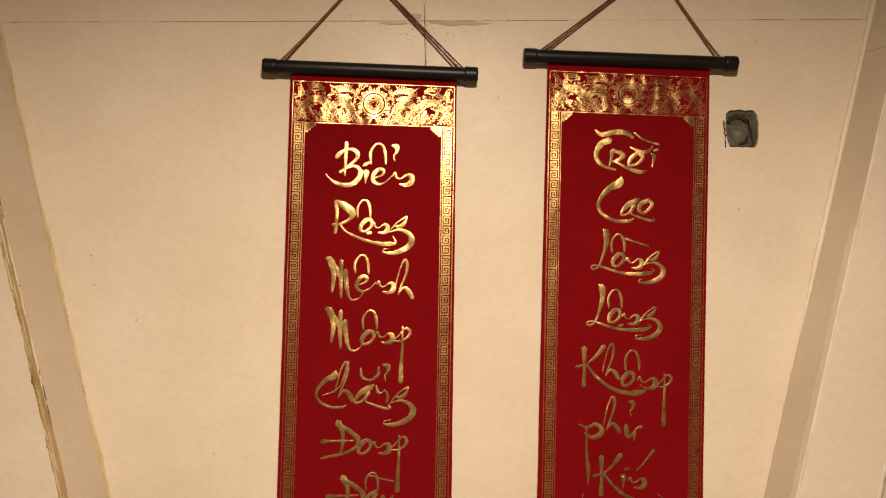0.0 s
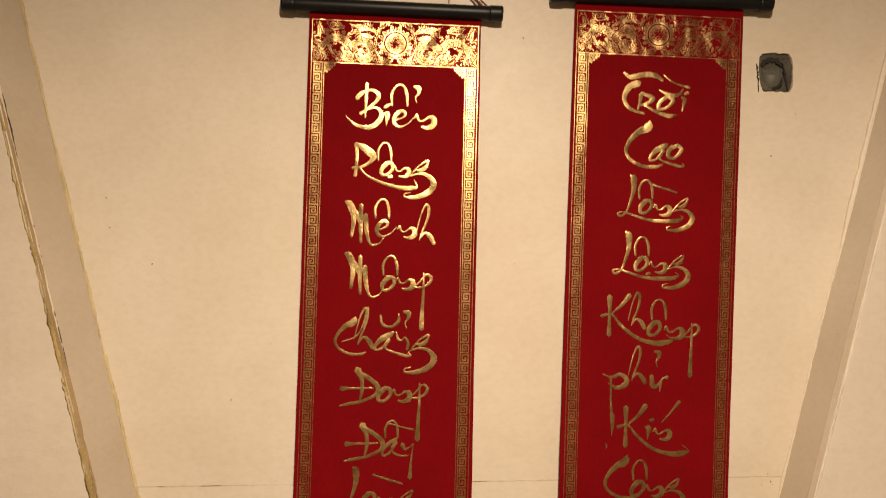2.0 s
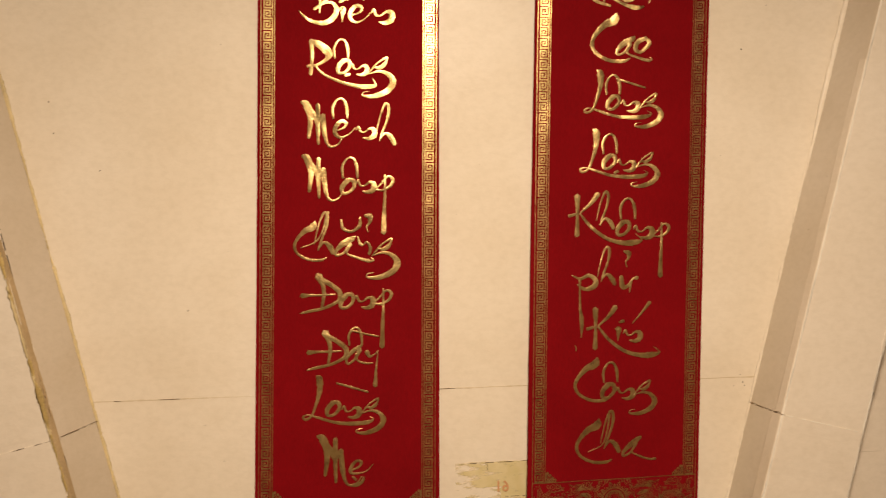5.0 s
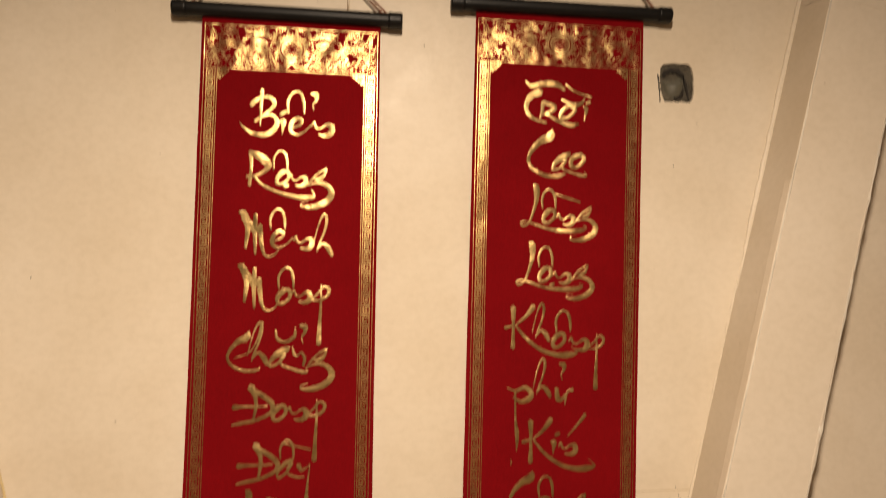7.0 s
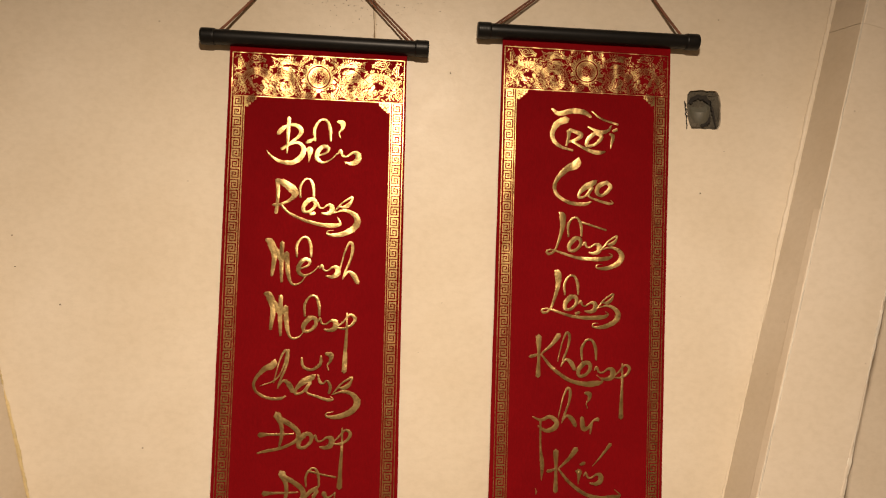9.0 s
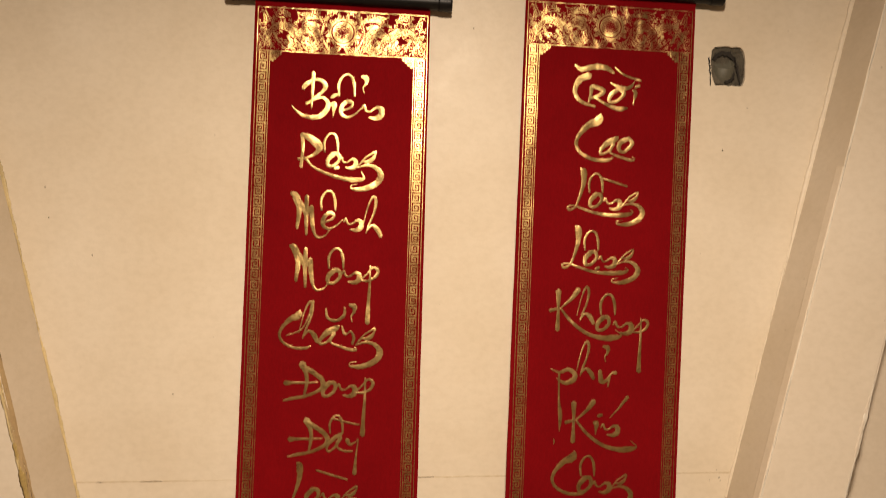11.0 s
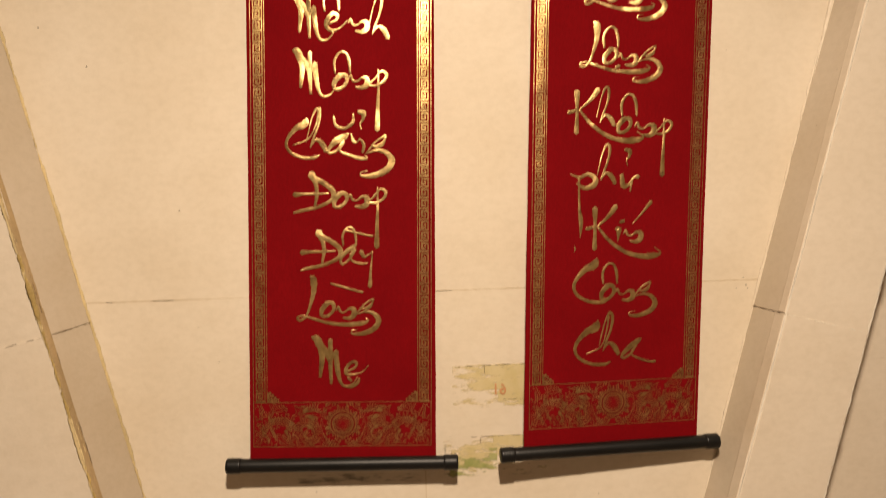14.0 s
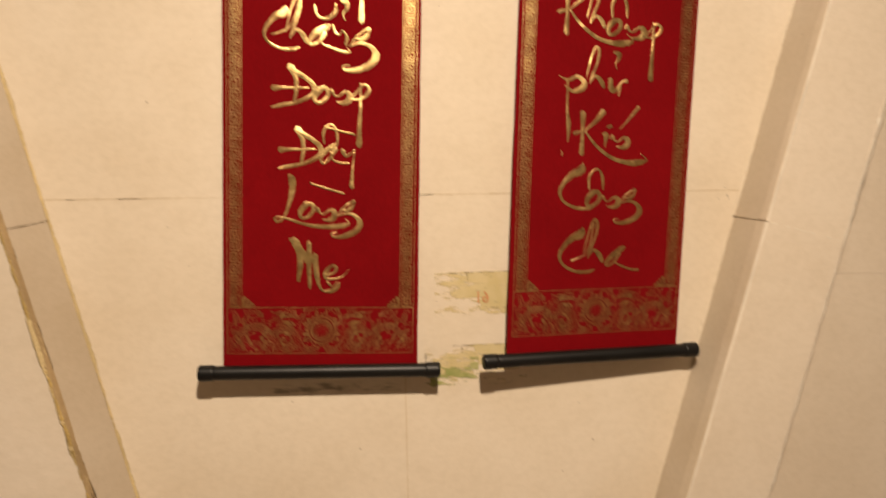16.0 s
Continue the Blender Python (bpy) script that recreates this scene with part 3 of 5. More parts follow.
def smooth_line(pts, per=5):
    """A Catmull-Rom line through points of any dimension."""
    v = [Vector(p) for p in pts]
    v = [v[0] * 2 - v[1]] + v + [v[-1] * 2 - v[-2]]
    out = []
    for i in range(1, len(v) - 2):
        a, b, c, d = v[i - 1:i + 3]
        for k in range(per):
            t = k / per
            out.append(0.5 * (2 * b + (c - a) * t + (2 * a - 5 * b + 4 * c - d) * t * t + (3 * b - a - 3 * c + d) * t ** 3))
    return out + [v[-2]]


def ribbon(bm, sheet, line, lift, dome=0.0, closed=False, ends=True):
    """A foil stroke along a line of (x, z, width) on a sheet, a little proud, thickest along its middle."""
    n = len(line)
    prev = first = None
    for i in range(n):
        a, b = line[i - 1 if i or closed else 0], line[(i + 1) % n if i + 1 < n or closed else i]
        d = Vector((b[0] - a[0], b[1] - a[1]))
        d = d.normalized() if d.length > 1e-9 else Vector((1, 0))
        x, z, h = line[i][0], line[i][1], max(line[i][2], 0.0002) / 2
        cur = [bm.verts.new(sheet.at(x - d.y * h, z + d.x * h, lift)), bm.verts.new(sheet.at(x, z, lift + dome)), bm.verts.new(sheet.at(x + d.y * h, z - d.x * h, lift))]
        if prev:
            for k in (0, 1):
                bm.faces.new((prev[k], prev[k + 1], cur[k + 1], cur[k]))
        elif ends and not closed:
            tip = bm.verts.new(sheet.at(x - d.x * h * 0.8, z - d.y * h * 0.8, lift))
            bm.faces.new((tip, cur[1], cur[0]))
            bm.faces.new((tip, cur[2], cur[1]))
        if i == n - 1 and ends and not closed:
            tip = bm.verts.new(sheet.at(x + d.x * h * 0.8, z + d.y * h * 0.8, lift))
            bm.faces.new((tip, cur[0], cur[1]))
            bm.faces.new((tip, cur[1], cur[2]))
        prev = cur
        first = first or cur
    if closed:
        for k in (0, 1):
            bm.faces.new((prev[k], prev[k + 1], first[k + 1], first[k]))


# Brush letters. A letter is a few strokes of (right, down, breadth) on a common writing grid.
def shift(strokes, dx, dy, k=1.0):
    return [[(x * k + dx, y * k + dy, w * k) for x, y, w in s] for s in strokes]


HAT = [[(2, 108, 12), (0, 50, 16), (26, 8, 12), (56, 9, 14), (73, 48, 18), (76, 108, 12)]]
GRAVE = [[(0, 0, 9), (45, 14, 12), (150, 46, 11)]]
TICK = [[(0, 8, 14), (24, 16, 26), (22, 42, 15), (8, 62, 8), (14, 88, 6)]]
DOT = [[(0, 8, 16), (20, 2, 18)]]
O_LOW = [[(30, 4, 24), (4, 34, 22), (4, 62, 17), (30, 62, 15), (56, 36, 17), (54, 8, 20), (30, 2, 18)]]
N_LOW = [[(0, 20, 7), (12, 2, 14), (22, 26, 13), (42, 30, 9), (70, 12, 15), (92, 20, 27), (90, 48, 28), (64, 62, 20), (34, 58, 9)]]
E_LOW = [[(8, 48, 10), (48, 32, 13), (56, 10, 18), (32, 2, 20), (6, 30, 22), (4, 62, 20), (32, 80, 14), (70, 64, 8), (100, 34, 7)]]
G_SWOOP = [[(2, 74, 6), (24, 48, 9), (50, 26, 10), (84, 8, 14), (82, 24, 12), (68, 44, 22), (46, 56, 19), (26, 54, 9), (12, 66, 6), (-4, 82, 5)],
           [(-8, 86, 6), (46, 72, 14), (90, 86, 22), (112, 122, 30), (88, 162, 28), (28, 188, 24), (-28, 188, 12), (-30, 172, 6), (0, 166, 3)]]
G_TAIL = [[(0, 66, 8), (26, 44, 10), (60, 8, 12), (84, 24, 18), (70, 54, 15), (34, 72, 12), (2, 70, 8)], [(46, 0, 9), (45, 90, 14), (40, 180, 19), (36, 276, 26)]]
H_LOW = [[(0, 150, 6), (10, 108, 8), (26, 48, 9), (46, 4, 14), (60, 4, 16), (64, 30, 17), (54, 80, 13), (30, 140, 12), (18, 176, 8)], [(20, 168, 8), (46, 140, 14), (72, 158, 25), (90, 192, 20)]]
M_CAP = [[(0, 8, 16), (22, 22, 34), (40, 84, 27), (30, 178, 16)], [(30, 34, 22), (58, 74, 26), (76, 116, 22)], [(76, 22, 22), (74, 112, 22), (76, 208, 14)], [(74, 112, 14), (96, 76, 22)],
         [(98, 72, 24), (104, 150, 23), (116, 204, 15), (136, 222, 12), (166, 212, 8), (186, 186, 7)]]
D_CAP = [[(80, 4, 36), (100, 48, 22), (104, 96, 19), (94, 152, 13)], [(0, 98, 26), (44, 96, 14), (104, 96, 12), (158, 94, 8)],
         [(86, 18, 24), (144, 52, 23), (180, 88, 25), (170, 126, 19), (104, 158, 16), (34, 172, 16), (-8, 182, 8)]]
L_CAP = [[(72, 4, 14), (86, 22, 36), (86, 78, 26), (68, 146, 17), (44, 204, 13), (14, 222, 15), (2, 208, 13), (28, 200, 9), (76, 214, 14), (160, 240, 17), (246, 248, 22), (322, 244, 22), (352, 230, 10), (336, 216, 4)]]
C_CAP = [[(134, 2, 8), (128, 26, 40), (112, 46, 44), (72, 62, 34), (22, 112, 24), (2, 164, 21), (26, 212, 19), (92, 246, 20), (166, 250, 20), (204, 236, 9)]]
K_CAP = [[(44, 14, 30), (44, 106, 17), (40, 216, 26)], [(0, 116, 20), (24, 110, 16), (46, 102, 10)], [(60, 100, 10), (112, 54, 20), (150, 6, 29)],
         [(56, 104, 12), (112, 172, 18), (192, 232, 20), (272, 256, 24), (332, 256, 30), (378, 244, 12), (346, 212, 4)]]
A_LOW = [[(100, 2, 16), (82, 14, 28), (40, 36, 30), (8, 70, 18), (8, 92, 15), (42, 82, 14), (78, 38, 20)], [(72, 46, 17), (60, 84, 12), (110, 106, 14), (164, 122, 17), (190, 120, 9), (178, 104, 4)]]
R_CAP = [[(18, 2, 22), (22, 72, 17), (14, 162, 18)], [(22, 6, 20), (62, 26, 34), (100, 62, 37), (88, 92, 20), (44, 118, 14), (0, 124, 15)],
         [(36, 122, 12), (74, 162, 12), (154, 198, 16), (234, 218, 20), (290, 220, 23), (318, 212, 14), (304, 178, 4)]]
B_CAP = [[(104, 2, 19), (100, 82, 17), (96, 174, 9)], [(54, 80, 20), (70, 60, 24), (98, 40, 12), (138, 38, 19), (162, 62, 23), (148, 94, 17), (94, 138, 15), (72, 154, 18)],
         [(94, 138, 10), (148, 122, 14), (176, 152, 23), (162, 192, 25), (118, 220, 24), (58, 212, 17), (18, 186, 10), (0, 162, 4)]]
I_STEM = [[(0, 2, 14), (16, 6, 29), (14, 36, 16), (11, 66, 5)]]


def letters_bien():
    return shift(B_CAP, 252, 28) + shift([[(0, 20, 12), (16, 10, 20), (38, 0, 8)]], 440, 130) + shift(I_STEM, 441, 178) + shift(E_LOW, 488, 164) + shift(N_LOW, 590, 182, 1.05) + shift(HAT, 479, 32) + shift(TICK, 588, 36)


def letters_rong():
    return shift(R_CAP, 285, 328) + shift(O_LOW, 426, 420) + shift(DOT, 460, 488) + shift(N_LOW, 484, 440, 0.85) + shift(G_SWOOP, 574, 404) + shift(HAT, 411, 322, 0.86)


def letters_menh():
    return shift(M_CAP, 254, 612) + shift(E_LOW, 406, 712, 0.98) + shift(N_LOW, 508, 738, 0.93) + shift(H_LOW, 600, 632) + shift(HAT, 400, 604, 0.9)


def letters_mong():
    return shift(M_CAP, 250, 20) + shift(O_LOW, 432, 140, 1.05) + shift(N_LOW, 500, 146, 0.92) + shift(G_TAIL, 592, 122) + shift(HAT, 438, 36, 0.92)


def letters_chang():
    return (shift(C_CAP, 206, 338, 0.74) + shift([[(0, 44, 5), (70, 16, 9), (104, -40, 9), (128, -122, 18)]], 238, 420) + shift(H_LOW, 300, 300)
            + shift(A_LOW, 396, 414, 0.95) + shift([[(0, 0, 7), (10, 34, 16), (26, 40, 8), (42, 26, 10), (58, 54, 17), (52, 86, 13)]], 505, 414)
            + shift(G_SWOOP, 578, 420) + shift([[(0, 4, 12), (8, 44, 15), (46, 60, 14), (86, 34, 18), (90, -4, 11)]], 428, 330) + shift(TICK, 540, 306))


def letters_dong():
    return shift(D_CAP, 235, 593) + shift(O_LOW, 416, 684, 1.05) + shift(N_LOW, 482, 694, 0.95) + shift(G_TAIL, 574, 664)


def letters_day():
    return (shift(D_CAP, 276, 74, 1.06) + shift([[(76, 0, 14), (34, 26, 22), (0, 66, 16), (8, 92, 14), (42, 68, 14), (68, 20, 25)], [(48, 42, 12), (56, 76, 12), (100, 92, 12), (132, 90, 8)]], 468, 148)
            + shift([[(0, 2, 26), (14, 26, 17), (40, 16, 8), (58, 0, 10)], [(56, 10, 8), (46, 90, 13), (40, 176, 23)]], 570, 178) + shift(HAT, 481, 54, 0.86) + shift([[(0, 0, 12), (40, 10, 11), (84, 22, 10), (140, 34, 10)]], 490, 70))


def letters_long(mark):
    return shift(L_CAP, 246, 294) + shift(O_LOW, 366, 428, 1.1) + shift(N_LOW, 440, 452, 0.95) + shift(G_SWOOP, 544, 412, 0.94) + mark


def letters_me():
    return (shift([s for s in M_CAP], 382, 38, 0.94) + shift([[(0, 40, 9), (34, 26, 10), (44, 6, 13), (24, 2, 13), (2, 26, 16), (2, 48, 14), (30, 52, 9), (66, 42, 6), (92, 16, 4)]], 512, 148)
            + shift([[(0, 0, 12), (14, 14, 13)], [(-16, 34, 9), (14, 36, 14), (38, 22, 15), (46, 4, 9)]], 520, 212))


def letters_troi():
    return [[(275, 348, 8), (298, 364, 18), (345, 354, 20), (386, 357, 19), (412, 374, 10)], [(415, 354, 5), (450, 380, 8), (507, 398, 9)],
            [(327, 384, 24), (292, 400, 23), (275, 440, 17), (296, 475, 14), (346, 492, 9)], [(334, 424, 18), (331, 450, 12), (324, 476, 9)],
            [(336, 420, 14), (376, 436, 18), (356, 455, 14), (324, 464, 8)], [(345, 460, 9), (392, 486, 12), (432, 498, 17), (460, 494, 8)],
            [(428, 428, 15), (402, 450, 16), (396, 474, 13), (424, 470, 12), (448, 444, 15), (430, 430, 14)], [(400, 408, 5), (440, 426, 16), (470, 421, 13), (484, 402, 5)],
            [(488, 421, 10), (502, 416, 12)], [(478, 432, 8), (488, 440, 16), (484, 462, 10), (480, 482, 4)]]


def letters_cao():
    return shift(C_CAP, 297, 238) + shift(A_LOW, 426, 362) + shift([[(58, 2, 22), (12, 22, 26), (2, 60, 23), (32, 72, 18), (74, 30, 23), (58, 4, 20)]], 528, 368)


def letters_khong():
    return shift(K_CAP, 160, 336) + shift(H_LOW, 302, 330, 0.98) + shift(O_LOW, 408, 480, 1.12) + shift(N_LOW, 494, 504, 1.05) + shift(G_TAIL, 596, 490) + shift(HAT, 428, 362)


def letters_phu():
    return ([[(165, 758, 6), (210, 776, 16), (256, 760, 20), (291, 786, 26), (280, 816, 28), (235, 830, 20), (196, 806, 10)], [(208, 778, 13), (207, 850, 12), (208, 930, 14), (214, 985, 24), (214, 1030, 18), (210, 1078, 5)]]
            + shift(H_LOW, 300, 616) + [[(424, 768, 22), (430, 818, 28), (456, 818, 18), (484, 782, 12), (508, 776, 22)], [(474, 798, 16), (466, 850, 8)]] + shift(TICK, 440, 632))


def letters_kin():
    return shift(K_CAP, 240, 62) + [[(176, 262, 4), (182, 276, 9), (178, 290, 4)]] + shift(I_STEM, 388, 178) + shift(DOT, 412, 138) + [[(474, 156, 5), (522, 104, 12), (570, 46, 20)]] + shift(N_LOW, 428, 186, 0.95)


def letters_cong():
    return shift(C_CAP, 170, 326, 0.89) + shift(O_LOW, 310, 462, 1.15) + shift(N_LOW, 384, 484, 0.95) + shift(G_SWOOP, 484, 446, 0.92) + shift(HAT, 320, 352, 0.96)


def letters_cha():
    return (shift(C_CAP, 170, 642, 0.90) + shift([[(0, 46, 5), (74, 12, 9), (102, -60, 9), (116, -140, 14)]], 230, 766) + shift(H_LOW, 296, 608, 1.08)
            + shift([[(98, 2, 18), (76, 16, 26), (36, 46, 26), (2, 82, 16), (10, 96, 14), (44, 78, 13), (74, 32, 18)], [(64, 50, 14), (52, 78, 10), (90, 100, 12), (142, 118, 12), (176, 118, 14)]], 410, 742))


def write(sheet, parent, spoken, strokes, ref, at, unit):
    """Sets one brushed word in gold foil; ref on the writing grid falls on the place at, and a grid step is unit metres."""
    bm = bmesh.new()
    for k, s in enumerate(strokes):
        line = [Vector(((x - ref[0]) * unit + at[0], at[1] - (y - ref[1]) * unit, w * (0.70 + 0.010 * min(w, 30)) * unit)) for x, y, w in s]
        pts = smooth_line(line, 6)
        for i, p in enumerate(pts):
            p.z = max(0.0009, p.z * (1 + 0.16 * noise.noise(Vector((p.x * 400, p.y * 400, k)))))
        ribbon(bm, sheet, pts, 0.00035 + 0.00009 * k, 0.00036)
    ob = part("gold_word", bm, GOLD, parent, "brushed gold foil word " + spoken, smooth=True)
    ob["word"] = spoken
    return ob


# ---- the printed border: frame lines, key pattern, dragon bands ----
SIDE, BAND = 0.0238, 0.0770


class Plate:
    """A printing plate for gold foil, in millimetres of the printed field: foil is laid and cut away stroke by stroke, then pressed on a sheet."""

    def __init__(self, u0, v0, wide, high, step):
        self.u0, self.v0, self.step = u0, v0, step
        self.nu, self.nv = int(round(wide / step)), int(round(high / step))
        self.gold = np.zeros((self.nv, self.nu), bool)
        self.u = u0 + (np.arange(self.nu) + 0.5) * step
        self.v = v0 + (np.arange(self.nv) + 0.5) * step

    def window(self, a, b, c, d):
        i0, i1 = max(0, int((a - self.u0) / self.step)), min(self.nu, int((b - self.u0) / self.step) + 2)
        j0, j1 = max(0, int((c - self.v0) / self.step)), min(self.nv, int((d - self.v0) / self.step) + 2)
        return (slice(j0, j1), slice(i0, i1)) if i1 > i0 and j1 > j0 else None

    def dot(self, u, v, r, foil=True, k=1.0):
        win = self.window(u - r, u + r, v - r * k, v + r * k)
        if win:
            near = (self.u[win[1]][None, :] - u) ** 2 + ((self.v[win[0]][:, None] - v) / k) ** 2 < r * r
            self.gold[win][near] = foil

    def bar(self, a, b, c, d, foil=True):
        win = self.window(a, b, c, d)
        if win:
            uu, vv = self.u[win[1]][None, :], self.v[win[0]][:, None]
            self.gold[win][(uu >= a) & (uu <= b) & (vv >= c) & (vv <= d)] = foil

    def stroke(self, pts, foil=True, grow=0.0, per=0):
        line = smooth_line(pts, per) if per else [Vector(p) for p in pts]
        for p, q in zip(line, line[1:]):
            n = max(1, int((q.xy - p.xy).length / (self.step * 0.8)))
            for i in range(n + 1):
                c = p.lerp(q, i / n)
                self.dot(c.x, c.y, max(0.3, c.z / 2 + grow), foil)

    def cut_stroke(self, pts, per=6, gap=0.9):
        """A foil stroke with a red line left open round it."""
        self.stroke(pts, False, gap + 0.15, per)
        self.stroke(pts, True, 0.0, per)

    def leaf(self, a, b, bow, wide, vein=0.7):
        """A pointed flame or feather from a to b, bowed sideways, with an open vein."""
        a, b = Vector(a), Vector(b)
        side = Vector((-(b - a).y, (b - a).x)).normalized()
        line = []
        for i in range(9):
            t = i / 8
            c = a.lerp(b, t) + side * bow * math.sin(math.pi * t)
            line.append((c.x, c.y, wide * math.sin(math.pi * (0.12 + 0.86 * t)) ** 0.8))
        self.cut_stroke(line, 3)
        if vein:
            self.stroke([(x, y, vein) for x, y, _ in line[1:7]], False)

    def spiral(self, u, v, r, turn, way, wide, rounds=1.5):
        pts = []
        for i in range(26):
            t = i / 25
            a, rr = turn + way * t * rounds * 6.28, r * (1 - 0.85 * t)
            pts.append((u + rr * math.cos(a), v + rr * math.sin(a), wide * (1.1 - 0.3 * t)))
        self.cut_stroke(pts, 2, 0.7)

    def press(self, name, sheet, parent, label="", material=None, lift=0.0003):
        """Foil cells as one mesh on the sheet."""
        rows, cols = np.nonzero(self.gold)
        nodes = np.zeros((self.nv + 1, self.nu + 1), bool)
        for a in (0, 1):
            for b in (0, 1):
                nodes[rows + a, cols + b] = True
        index = np.full(nodes.shape, -1, np.int64)
        index[nodes] = np.arange(nodes.sum())
        nj, ni = np.nonzero(nodes)
        u, v = (self.u0 + ni * self.step) / 1000, (self.v0 + nj * self.step) / 1000
        a, b = u / sheet.width, v / sheet.height
        tl, tr, bl, br = (np.array(c) for c in (sheet.tl, sheet.tr, sheet.bl, sheet.br))
        xz = (tl + np.outer(a, tr - tl)) * (1 - b)[:, None] + (bl + np.outer(a, br - bl)) * b[:, None]
        # how far the sheet hangs off the wall, on a coarse net
        net = 0.005
        cu, cv = int(u.max() / net) + 2, int(v.max() / net) + 2
        u_lo, v_lo = int(u.min() / net), int(v.min() / net)
        hang = np.zeros((cv + 1, cu + 1))
        for jj in range(v_lo, cv + 1):
            for ii in range(u_lo, cu + 1):
                p = sheet.uv(ii * net, jj * net)
                hang[jj, ii] = sheet.y(p.x, p.y)
        fu, fv = u / net, v / net
        iu, iv = fu.astype(int), fv.astype(int)
        fu, fv = fu - iu, fv - iv
        y = (hang[iv, iu] * (1 - fu) + hang[iv, iu + 1] * fu) * (1 - fv) + (hang[iv + 1, iu] * (1 - fu) + hang[iv + 1, iu + 1] * fu) * fv
        verts = np.stack((xz[:, 0], y - lift, xz[:, 1]), 1)
        faces = np.stack((index[rows, cols], index[rows + 1, cols], index[rows + 1, cols + 1], index[rows, cols + 1]), 1)
        me = bpy.data.meshes.new(name)
        me.from_pydata(verts.tolist(), [], faces.tolist())
        me.polygons.foreach_set("use_smooth", np.ones(len(faces), bool))
        me.materials.append(material or GOLD_BORDER)
        ob = new(name, me)
        ob.parent = parent
        return tagged(ob, label)


def key_strip(sheet, parent, u0, flip):
    """A running key down one side: a solid foil strip with an open spiral in each square, between two thin lines."""
    side, top, low = SIDE * 1000, BAND * 1000, (sheet.height - BAND) * 1000
    plate = Plate(u0 * 1000, top, side, low - top, 0.42)
    n = 51
    h = (low - top) / n
    at = lambda a: u0 * 1000 + (side - a if flip else a)
    span = lambda a, b, c, d, f: plate.bar(min(at(a), at(b)), max(at(a), at(b)), c, d, f)
    span(0.0, 1.1, top, low, True)
    span(side - 1.2, side, top, low, True)
    span(4.6, 20.4, top, low, True)
    for k in range(n):
        v = top + k * h
        path = ((0.0, 0.03), (0.84, 0.03), (0.84, 0.78), (0.19, 0.78), (0.19, 0.29), (0.58, 0.29), (0.58, 0.53), (0.42, 0.53))
        for (a, b), (c, d) in zip(path, path[1:]):
            e = 0.88
            span(4.6 + min(a, c) * 15.8 - e, 4.6 + max(a, c) * 15.8 + e, v + min(b, d) * h - e, v + max(b, d) * h + e, False)
    return plate.press("key_border", sheet, parent, "gold foil key pattern border", GOLD_KEY)


